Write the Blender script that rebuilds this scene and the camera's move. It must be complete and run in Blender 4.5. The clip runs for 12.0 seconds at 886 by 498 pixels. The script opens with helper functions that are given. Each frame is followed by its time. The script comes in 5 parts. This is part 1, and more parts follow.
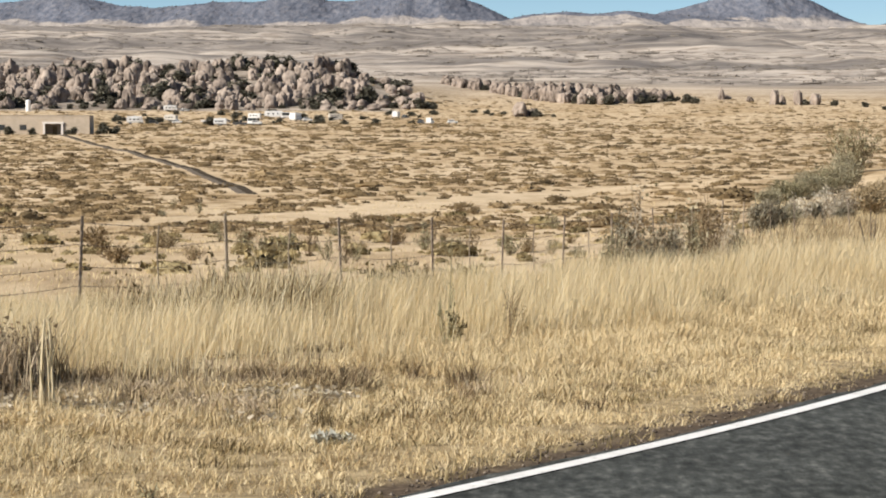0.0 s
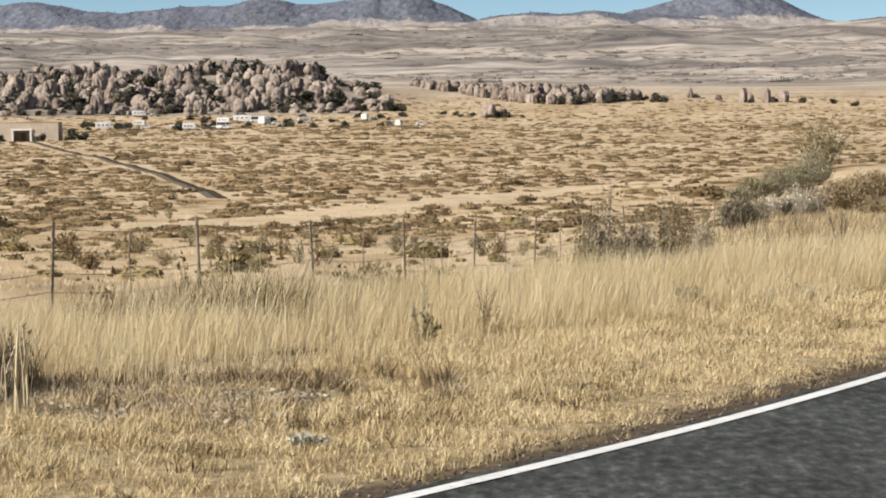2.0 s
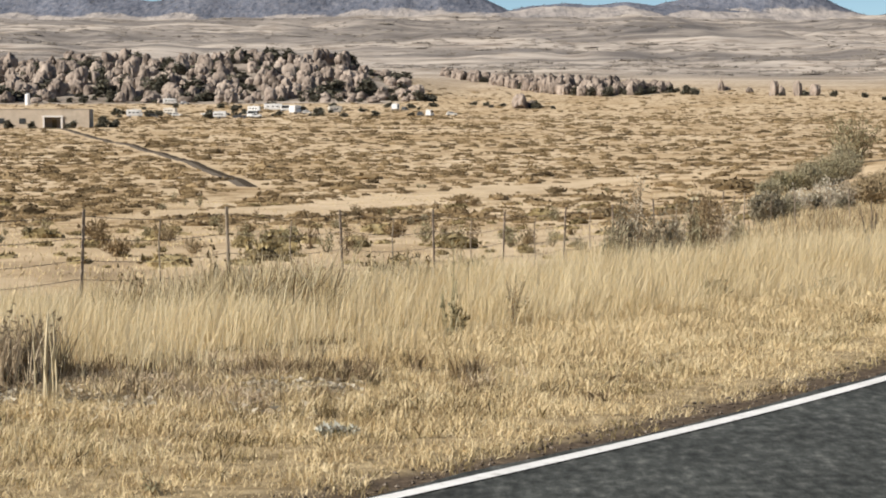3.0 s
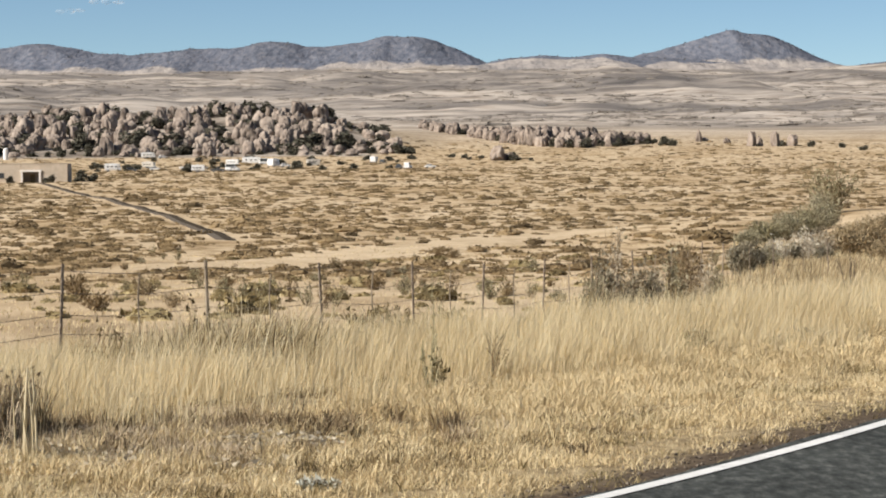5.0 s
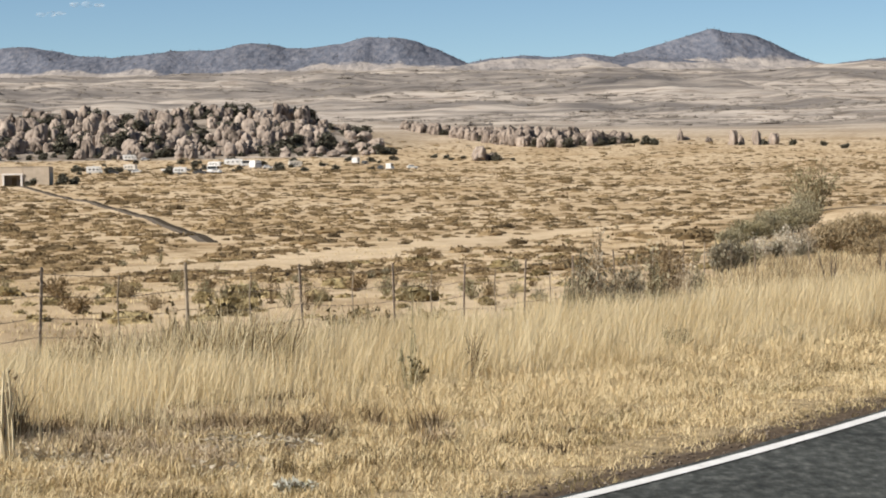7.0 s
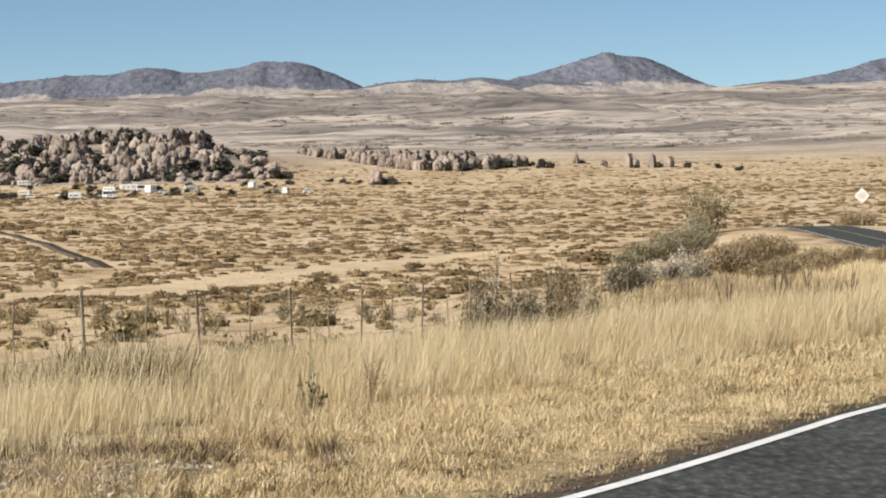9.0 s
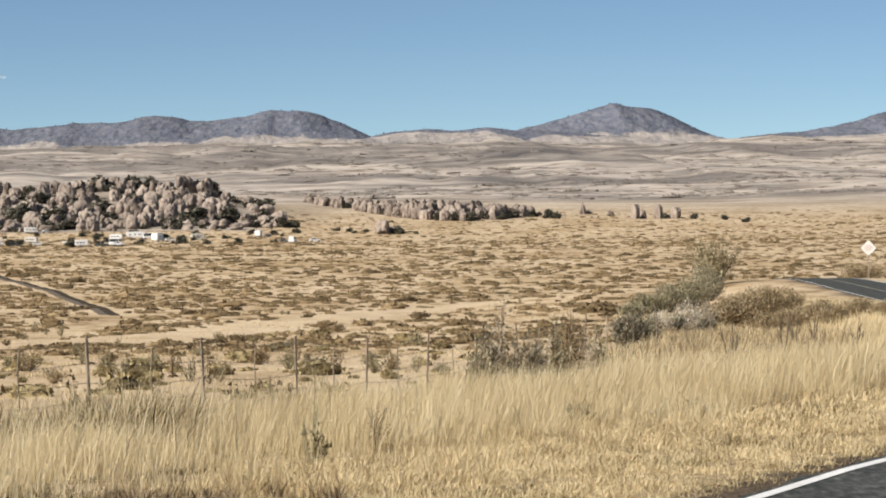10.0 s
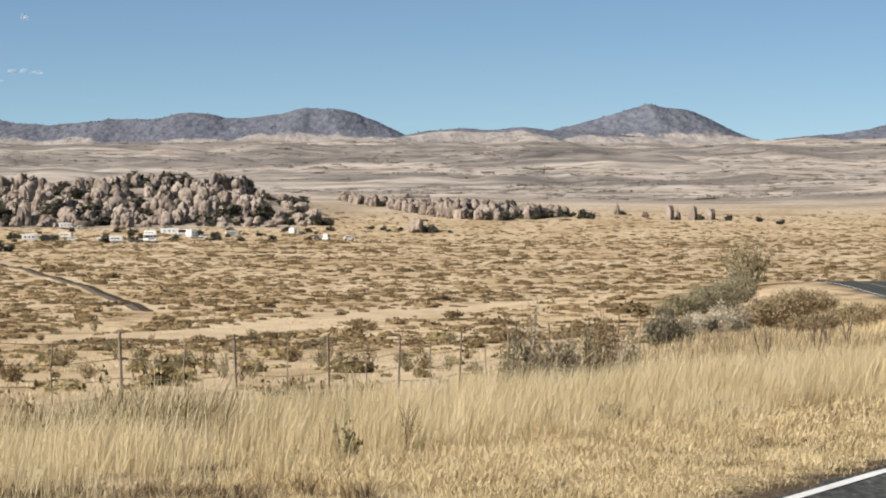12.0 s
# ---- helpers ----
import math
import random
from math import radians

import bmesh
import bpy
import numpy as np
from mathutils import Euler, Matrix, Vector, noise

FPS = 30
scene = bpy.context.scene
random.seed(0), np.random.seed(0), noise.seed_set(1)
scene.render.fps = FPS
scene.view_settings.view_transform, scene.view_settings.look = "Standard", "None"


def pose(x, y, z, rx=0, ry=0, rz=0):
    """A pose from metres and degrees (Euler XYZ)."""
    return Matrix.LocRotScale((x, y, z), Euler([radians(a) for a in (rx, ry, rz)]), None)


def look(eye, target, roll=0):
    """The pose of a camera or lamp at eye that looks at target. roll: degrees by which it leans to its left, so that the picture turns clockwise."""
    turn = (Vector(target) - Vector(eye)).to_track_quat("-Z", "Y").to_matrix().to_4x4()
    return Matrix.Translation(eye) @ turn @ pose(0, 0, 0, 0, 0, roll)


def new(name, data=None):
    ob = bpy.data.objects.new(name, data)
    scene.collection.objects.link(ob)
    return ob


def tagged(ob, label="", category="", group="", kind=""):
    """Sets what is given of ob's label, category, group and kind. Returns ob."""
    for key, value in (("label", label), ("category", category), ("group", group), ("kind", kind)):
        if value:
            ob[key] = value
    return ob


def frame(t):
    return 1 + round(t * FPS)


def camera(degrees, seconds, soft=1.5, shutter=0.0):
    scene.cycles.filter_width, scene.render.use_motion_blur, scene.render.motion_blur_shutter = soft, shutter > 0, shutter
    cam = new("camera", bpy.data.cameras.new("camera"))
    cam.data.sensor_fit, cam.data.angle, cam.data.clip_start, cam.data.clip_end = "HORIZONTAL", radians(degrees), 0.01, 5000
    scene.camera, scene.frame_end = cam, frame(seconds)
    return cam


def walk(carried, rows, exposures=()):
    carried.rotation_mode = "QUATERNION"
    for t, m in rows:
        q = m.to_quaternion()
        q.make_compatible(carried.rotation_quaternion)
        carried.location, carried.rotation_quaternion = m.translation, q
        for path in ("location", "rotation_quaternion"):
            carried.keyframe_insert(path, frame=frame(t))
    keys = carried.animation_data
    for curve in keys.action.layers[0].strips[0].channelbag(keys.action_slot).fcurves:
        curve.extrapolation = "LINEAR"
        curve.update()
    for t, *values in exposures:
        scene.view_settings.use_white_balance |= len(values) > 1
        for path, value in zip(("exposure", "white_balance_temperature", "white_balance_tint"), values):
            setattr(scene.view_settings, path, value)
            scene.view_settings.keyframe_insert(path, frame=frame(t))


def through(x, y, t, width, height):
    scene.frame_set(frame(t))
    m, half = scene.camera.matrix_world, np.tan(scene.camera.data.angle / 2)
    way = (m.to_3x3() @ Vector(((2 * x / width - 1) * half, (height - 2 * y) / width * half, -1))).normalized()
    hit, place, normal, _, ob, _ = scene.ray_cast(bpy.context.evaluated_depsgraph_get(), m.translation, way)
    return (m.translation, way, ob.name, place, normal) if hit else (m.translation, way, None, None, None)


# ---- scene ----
# The camera: hand-held at the roadside with a long lens.
cam = camera(19.77, 12.0, soft=1.95)


def held(x, y, z, pitch, roll, yaw):
    """Pose of the camera from its eye, its pitch (90 is level), roll and yaw, in degrees."""
    m = Matrix.Rotation(radians(yaw), 4, "Z") @ Matrix.Rotation(radians(pitch), 4, "X") @ Matrix.Rotation(radians(roll), 4, "Z")
    return Matrix.Translation((x, y, z)) @ m


PATH = [
    (0, 0.0068, -0.0109, 1.5038, 86.698, 0.168, 0.670),
    (0.5, 0.0026, -0.0072, 1.5055, 86.906, 0.416, -0.491),
    (1, 0.0034, -0.0065, 1.5011, 87.534, 0.126, -1.602),
    (1.5, -0.0056, -0.0093, 1.5001, 87.322, -0.236, -1.316),
    (2, -0.0086, -0.0086, 1.5000, 86.735, -0.551, 0.011),
    (2.5, -0.0086, -0.0127, 1.5021, 86.419, -0.130, 0.644),
    (4.3, -0.0237, -0.0066, 1.5058, 87.565, 0.110, 0.632),
    (4.5, -0.0256, -0.0026, 1.5072, 87.719, 0.141, 0.849),
    (5, -0.0147, -0.0102, 1.5039, 87.696, -0.366, 0.191),
    (5.5, 0.0000, -0.0001, 1.5000, 87.279, -0.001, 0.000),
    (6, 0.0073, -0.0001, 1.5006, 86.975, 0.582, 0.010),
    (6.5, 0.0131, -0.0044, 1.5009, 87.015, 0.165, -0.070),
    (7, 0.0156, 0.0143, 1.5026, 87.707, -0.736, -0.200),
    (7.5, 0.0140, 0.0022, 1.5013, 87.845, -1.050, -1.680),
    (7.7, 0.0146, 0.0092, 1.5009, 87.956, -1.226, -1.982),
    (9.3, 0.0084, 0.0371, 1.5068, 88.380, -0.838, -2.672),
    (9.5, 0.0085, 0.0346, 1.5041, 88.647, -0.425, -2.374),
    (10, 0.0153, 0.0358, 1.5068, 89.330, -0.599, -2.409),
    (10.5, 0.0117, 0.0660, 1.5050, 89.587, -0.344, -2.199),
    (11, 0.0090, 0.0392, 1.5022, 89.541, -0.747, -1.917),
    (11.5, 0.0133, 0.0187, 1.5017, 89.539, -0.573, -2.107),
    (12, 0.0201, 0.0289, 1.5033, 89.315, -0.056, -1.646),
]
walk(cam, [(row[0], held(*row[1:])) for row in PATH], [(0.0, 0.76), (1.5, 0.69), (4.0, 0.67), (12.0, 0.67)])

# ---- daylight ----
SUN_TO = Vector((-0.74, -0.36, 0.57)).normalized()
world = bpy.data.worlds.new("sky")
scene.world = world
world.use_nodes = True
wn, wl = world.node_tree.nodes, world.node_tree.links
sky = wn.new("ShaderNodeTexSky")
sky.sky_type, sky.sun_disc = "NISHITA", False
sky.sun_elevation = math.asin(SUN_TO.z)
sky.sun_rotation = math.atan2(SUN_TO.x, SUN_TO.y)
sky.altitude, sky.air_density, sky.dust_density, sky.ozone_density = 2500, 0.65, 0.0, 2.5
air = wn.new("ShaderNodeMix")
air.data_type, air.blend_type = "RGBA", "MULTIPLY"
air.inputs[0].default_value, air.inputs[7].default_value = 1.0, (0.97, 1.0, 0.93, 1)
wl.new(sky.outputs["Color"], air.inputs[6])
wl.new(air.outputs[2], wn["Background"].inputs["Color"])
wn["Background"].inputs["Strength"].default_value = 0.062
sun = new("sun", bpy.data.lights.new("sun", "SUN"))
sun.data.energy, sun.data.angle, sun.data.color = 4.8, radians(0.53), (1.0, 0.946, 0.85)
sun.matrix_world = look(SUN_TO * 50, (0, 0, 0))


# ---- materials ----
def ramp_of(nodes, stops):
    node = nodes.new("ShaderNodeValToRGB")
    el = node.color_ramp.elements
    while len(el) < len(stops):
        el.new(0.5)
    for e, (at, colour) in zip(el, stops):
        e.position, e.color = at, (*colour, 1)
    return node


def material(name, stops, scale=8.0, stretch=(1, 1, 1), detail=6.0, rough=0.85, bump=0.3, bump_scale=None,
             bump_size=0.02, island=0.0, obj=0.0, spec=0.25, metal=0.0, second=None, through=0.0):
    """A surface coloured by noise at two scales. island / obj: random lightening per loose piece or object;
    second: (scale, darkening) of a broad stain; through: share of light that leaves let through."""
    m = bpy.data.materials.new(name)
    m.use_nodes = True
    n, l = m.node_tree.nodes, m.node_tree.links
    b = n["Principled BSDF"]
    b.inputs["Roughness"].default_value, b.inputs["Metallic"].default_value = rough, metal
    b.inputs["Specular IOR Level"].default_value = spec
    tc = n.new("ShaderNodeNewGeometry")
    mp = n.new("ShaderNodeMapping")
    mp.inputs["Scale"].default_value = stretch
    l.new(tc.outputs["Position"], mp.inputs["Vector"])
    no = n.new("ShaderNodeTexNoise")
    no.inputs["Scale"].default_value, no.inputs["Detail"].default_value = scale, detail
    no.inputs["Roughness"].default_value = 0.62
    l.new(mp.outputs["Vector"], no.inputs["Vector"])
    value = no.outputs["Fac"]
    if island or obj:
        src = tc.outputs["Random Per Island"] if island else n.new("ShaderNodeObjectInfo").outputs["Random"]
        ma = n.new("ShaderNodeMath")
        ma.operation = "MULTIPLY_ADD"
        l.new(src, ma.inputs[0])
        ma.inputs[1].default_value = island or obj
        su = n.new("ShaderNodeMath")
        su.operation = "SUBTRACT"
        l.new(value, su.inputs[0])
        su.inputs[1].default_value = (island or obj) / 2
        l.new(su.outputs[0], ma.inputs[2])
        value = ma.outputs[0]
    rp = ramp_of(n, stops)
    l.new(value, rp.inputs["Fac"])
    colour = rp.outputs["Color"]
    if second:
        n2 = n.new("ShaderNodeTexNoise")
        n2.inputs["Scale"].default_value, n2.inputs["Detail"].default_value = second[0], 4
        l.new(mp.outputs["Vector"], n2.inputs["Vector"])
        r2 = ramp_of(n, [(0.35, (1 - second[1],) * 3), (0.65, (1, 1, 1))])
        l.new(n2.outputs["Fac"], r2.inputs["Fac"])
        mx = n.new("ShaderNodeMix")
        mx.data_type, mx.blend_type = "RGBA", "MULTIPLY"
        mx.inputs[0].default_value = 1.0
        l.new(colour, mx.inputs[6])
        l.new(r2.outputs["Color"], mx.inputs[7])
        colour = mx.outputs[2]
    l.new(colour, b.inputs["Base Color"])
    if bump:
        bn = n.new("ShaderNodeTexNoise")
        bn.inputs["Scale"].default_value, bn.inputs["Detail"].default_value = bump_scale or scale * 4, 5
        l.new(mp.outputs["Vector"], bn.inputs["Vector"])
        bu = n.new("ShaderNodeBump")
        bu.inputs["Strength"].default_value, bu.inputs["Distance"].default_value = bump, bump_size
        l.new(bn.outputs["Fac"], bu.inputs["Height"])
        l.new(bu.outputs["Normal"], b.inputs["Normal"])
    if through:
        tr = n.new("ShaderNodeBsdfTranslucent")
        l.new(colour, tr.inputs["Color"])
        ms = n.new("ShaderNodeMixShader")
        ms.inputs[0].default_value = through
        l.new(b.outputs[0], ms.inputs[1])
        l.new(tr.outputs[0], ms.inputs[2])
        l.new(ms.outputs[0], n["Material Output"].inputs["Surface"])
    return m


M = {}
M["asphalt"] = material("asphalt", [(0.34, (0.036, 0.038, 0.035)), (0.50, (0.067, 0.070, 0.065)), (0.60, (0.102, 0.105, 0.097)), (0.72, (0.17, 0.168, 0.155))],
                        scale=17, stretch=(1, 0.4, 1), detail=10.0, rough=0.92, bump=0.35, bump_scale=60, bump_size=0.012, second=(2.2, 0.34), spec=0.08)
M["old_asphalt"] = material("old_asphalt", [(0.3, (0.11, 0.092, 0.075)), (0.7, (0.17, 0.142, 0.115))], scale=1.5, rough=1.0, bump=0.2, spec=0.0)
# Dark colour for the painted ditch shade along the side road.
M["ditch_shade_tone"] = material("ditch_shade_tone", [(0.3, (0.045, 0.036, 0.028)), (0.7, (0.08, 0.065, 0.05))], scale=1.5, rough=1.0, bump=0.2, spec=0.0)
M["paint"] = material("white_road_paint", [(0.25, (0.42, 0.40, 0.37)), (0.42, (0.74, 0.72, 0.69)), (0.7, (0.82, 0.81, 0.79))],
                      scale=18, rough=0.6, bump=0.3, bump_scale=120, bump_size=0.003, second=(3.0, 0.12))
M["yellow_paint"] = material("yellow_road_paint", [(0.3, (0.30, 0.26, 0.18)), (0.6, (0.46, 0.41, 0.30))], scale=10, rough=0.7, bump=0.2)
M["straw"] = material("straw_grass", [(0.12, (0.42, 0.32, 0.17)), (0.40, (0.67, 0.55, 0.335)), (0.82, (0.81, 0.70, 0.48))],
                      scale=1.1, rough=0.75, bump=0, island=0.55, through=0.52)
M["thatch"] = material("cut_thatch", [(0.10, (0.19, 0.125, 0.058)), (0.40, (0.59, 0.458, 0.258)), (0.85, (0.75, 0.63, 0.41))],
                       scale=1.6, rough=0.8, bump=0, island=0.6, through=0.2)
M["dull_grass"] = material("dull_grass", [(0.15, (0.085, 0.062, 0.028)), (0.5, (0.25, 0.19, 0.088)), (0.85, (0.50, 0.405, 0.22))],
                           scale=1.0, rough=0.8, bump=0, island=0.6, through=0.25)
M["dark_grass"] = material("dark_dead_grass", [(0.15, (0.052, 0.035, 0.014)), (0.5, (0.122, 0.083, 0.034)), (0.85, (0.26, 0.188, 0.09))],
                           scale=1.0, rough=0.8, bump=0, island=0.6, through=0.1)
M["pale_stalk"] = material("pale_stalk", [(0.2, (0.34, 0.27, 0.16)), (0.6, (0.62, 0.53, 0.36))], scale=3, rough=0.7, bump=0, island=0.4, through=0.15)
M["grey_twig"] = material("grey_twig", [(0.2, (0.23, 0.175, 0.115)), (0.6, (0.46, 0.365, 0.25)), (0.85, (0.62, 0.51, 0.37))],
                          scale=4, rough=0.9, bump=0, island=0.5)
M["brown_twig"] = material("brown_twig", [(0.2, (0.10, 0.068, 0.038)), (0.6, (0.21, 0.15, 0.085)), (0.85, (0.33, 0.25, 0.155))],
                           scale=4, rough=0.9, bump=0, island=0.5)
M["olive_leaf"] = material("olive_leaf", [(0.2, (0.16, 0.143, 0.080)), (0.55, (0.30, 0.265, 0.155)), (0.85, (0.44, 0.395, 0.25))],
                           scale=2, rough=0.7, bump=0, island=0.6, through=0.25)
M["sage_leaf"] = material("sage_leaf", [(0.2, (0.19, 0.168, 0.104)), (0.55, (0.335, 0.298, 0.190)), (0.85, (0.47, 0.42, 0.29))],
                          scale=2, rough=0.75, bump=0, island=0.6, through=0.2)
M["ash_leaf"] = material("ash_grey_leaf", [(0.2, (0.115, 0.101, 0.068)), (0.55, (0.22, 0.194, 0.136)), (0.85, (0.36, 0.32, 0.235))],
                         scale=2, rough=0.75, bump=0, island=0.6, through=0.15)
M["white_leaf"] = material("whitish_leaf", [(0.2, (0.40, 0.355, 0.28)), (0.55, (0.60, 0.545, 0.44)), (0.85, (0.74, 0.68, 0.56))],
                           scale=3, rough=0.75, bump=0, island=0.5, through=0.15)
M["silver_leaf"] = material("silver_leaf", [(0.2, (0.38, 0.37, 0.31)), (0.55, (0.56, 0.55, 0.475)), (0.85, (0.70, 0.68, 0.59))],
                            scale=5, rough=0.7, bump=0, island=0.5, through=0.15)
M["pale_leaf"] = material("pale_leaf", [(0.2, (0.28, 0.235, 0.165)), (0.55, (0.46, 0.40, 0.305)), (0.85, (0.60, 0.53, 0.42))],
                          scale=3, rough=0.75, bump=0, island=0.5, through=0.2)
M["russet_leaf"] = material("russet_leaf", [(0.2, (0.22, 0.165, 0.093)), (0.55, (0.35, 0.27, 0.158)), (0.85, (0.47, 0.375, 0.24))],
                            scale=2, rough=0.8, bump=0, island=0.6, through=0.2)
M["dark_leaf"] = material("juniper_leaf", [(0.2, (0.045, 0.042, 0.030)), (0.55, (0.095, 0.088, 0.064)), (0.85, (0.17, 0.155, 0.112))],
                          scale=0.8, rough=0.8, bump=0, island=0.6, through=0.1)
M["scrub"] = material("desert_scrub", [(0.1, (0.108, 0.074, 0.037)), (0.5, (0.222, 0.154, 0.078)), (0.9, (0.35, 0.255, 0.14))],
                      scale=0.05, rough=0.85, bump=0, island=0.7, through=0.15)
M["bark"] = material("bark", [(0.3, (0.06, 0.045, 0.032)), (0.7, (0.15, 0.115, 0.085))], scale=20, rough=0.9, bump=0.5)
M["steel_post"] = material("weathered_steel_post", [(0.3, (0.19, 0.145, 0.11)), (0.7, (0.38, 0.31, 0.245))], scale=25, rough=0.8, bump=0.3)
M["wood_post"] = material("weathered_wood_post", [(0.3, (0.16, 0.125, 0.09)), (0.7, (0.34, 0.28, 0.21))], scale=18, stretch=(1, 1, 0.1), rough=0.9, bump=0.5)
M["wire"] = material("rusty_wire", [(0.3, (0.11, 0.085, 0.065)), (0.7, (0.22, 0.175, 0.13))], scale=30, rough=0.7, bump=0)
M["rock"] = material("volcanic_tuff", [(0.30, (0.085, 0.067, 0.055)), (0.44, (0.28, 0.225, 0.187)), (0.75, (0.44, 0.365, 0.306))],
                     scale=0.22, stretch=(1, 1, 0.4), rough=0.95, bump=0.5, bump_scale=0.5, bump_size=0.5, obj=0.18, second=(0.10, 0.25), spec=0.1)


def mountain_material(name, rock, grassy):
    """Brushy rock with distance haze put into its colour, above pale grassy fans; 'grassy' marks the fans, with a
    broken edge between the two.
    """
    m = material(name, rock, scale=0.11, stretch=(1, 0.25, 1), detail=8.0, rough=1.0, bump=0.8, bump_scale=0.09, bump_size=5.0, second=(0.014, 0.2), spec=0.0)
    n, l = m.node_tree.nodes, m.node_tree.links
    b = n["Principled BSDF"]
    old = b.inputs["Base Color"].links[0].from_socket
    geo, mp, t = n.new("ShaderNodeNewGeometry"), n.new("ShaderNodeMapping"), n.new("ShaderNodeTexNoise")
    mp.inputs["Scale"].default_value = (1, 0.4, 1.6)
    t.inputs["Scale"].default_value, t.inputs["Detail"].default_value, t.inputs["Roughness"].default_value = 0.03, 8, 0.7
    l.new(geo.outputs["Position"], mp.inputs["Vector"])
    l.new(mp.outputs["Vector"], t.inputs["Vector"])
    pale = ramp_of(n, grassy)
    l.new(t.outputs["Fac"], pale.inputs["Fac"])
    a = n.new("ShaderNodeAttribute")
    a.attribute_name = "grassy"
    add = n.new("ShaderNodeMath")
    add.operation = "MULTIPLY_ADD"
    l.new(t.outputs["Fac"], add.inputs[0])
    add.inputs[1].default_value = 0.9
    l.new(a.outputs["Fac"], add.inputs[2])
    edge = ramp_of(n, [(0.86, (0, 0, 0)), (1.06, (1, 1, 1))])
    l.new(add.outputs[0], edge.inputs["Fac"])
    x = n.new("ShaderNodeMix")
    x.data_type = "RGBA"
    l.new(edge.outputs["Color"], x.inputs[0])
    l.new(old, x.inputs[6])
    l.new(pale.outputs["Color"], x.inputs[7])
    l.new(x.outputs[2], b.inputs["Base Color"])
    return m


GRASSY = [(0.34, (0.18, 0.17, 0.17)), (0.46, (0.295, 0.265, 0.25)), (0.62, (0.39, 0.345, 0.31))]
# The blue-violet of the rock stops is air haze painted into the base colour.
M["mountain"] = mountain_material("hazed_rock_and_brush", [(0.34, (0.100, 0.112, 0.144)), (0.5, (0.148, 0.156, 0.190)), (0.68, (0.205, 0.203, 0.226))], GRASSY)
M["adobe"] = material("adobe_plaster", [(0.3, (0.42, 0.345, 0.265)), (0.7, (0.53, 0.44, 0.345))], scale=0.8, rough=0.95, bump=0.2)
M["shade_glass"] = material("dark_window_glass", [(0.3, (0.03, 0.032, 0.035)), (0.7, (0.05, 0.052, 0.055))], scale=1, rough=0.12, bump=0, spec=0.6)
M["white_metal"] = material("white_vehicle_enamel", [(0.3, (0.70, 0.69, 0.67)), (0.7, (0.82, 0.81, 0.80))], scale=0.8, rough=0.35, bump=0, spec=0.5)
M["beige_metal"] = material("beige_vehicle_enamel", [(0.3, (0.50, 0.46, 0.40)), (0.7, (0.60, 0.56, 0.50))], scale=0.8, rough=0.4, bump=0, spec=0.5)
M["dark_metal"] = material("dark_vehicle_enamel", [(0.3, (0.05, 0.055, 0.065)), (0.7, (0.09, 0.095, 0.10))], scale=0.8, rough=0.35, bump=0, spec=0.5)
M["rubber"] = material("tyre_rubber", [(0.3, (0.015, 0.015, 0.015)), (0.7, (0.03, 0.03, 0.03))], scale=8, rough=0.85, bump=0.2)
M["hub"] = material("grey_wheel_metal", [(0.3, (0.30, 0.30, 0.30)), (0.7, (0.45, 0.45, 0.45))], scale=5, rough=0.4, metal=0.7, bump=0)
M["sign_face"] = material("faded_sign_sheet", [(0.3, (0.66, 0.60, 0.55)), (0.7, (0.76, 0.71, 0.66))], scale=3, rough=0.5, bump=0)
M["sign_ink"] = material("faded_sign_ink", [(0.3, (0.46, 0.36, 0.33)), (0.7, (0.54, 0.44, 0.40))], scale=6, rough=0.6, bump=0)
M["dark_scrub"] = material("dark_scrub", [(0.1, (0.068, 0.047, 0.023)), (0.5, (0.14, 0.097, 0.048)), (0.9, (0.24, 0.172, 0.094))],
                           scale=0.05, rough=0.85, bump=0, island=0.7, through=0.15)
M["hill_brush"] = material("hill_brush", [(0.1, (0.13, 0.112, 0.096)), (0.5, (0.20, 0.172, 0.145)), (0.9, (0.29, 0.25, 0.21))],
                           scale=0.02, rough=0.9, bump=0, island=0.7)
M["gravel"] = material("shoulder_gravel", [(0.3, (0.06, 0.045, 0.034)), (0.5, (0.13, 0.10, 0.075)), (0.75, (0.26, 0.215, 0.17))],
                       scale=30, rough=0.95, bump=0.8, bump_scale=70, bump_size=0.015, island=0.4)


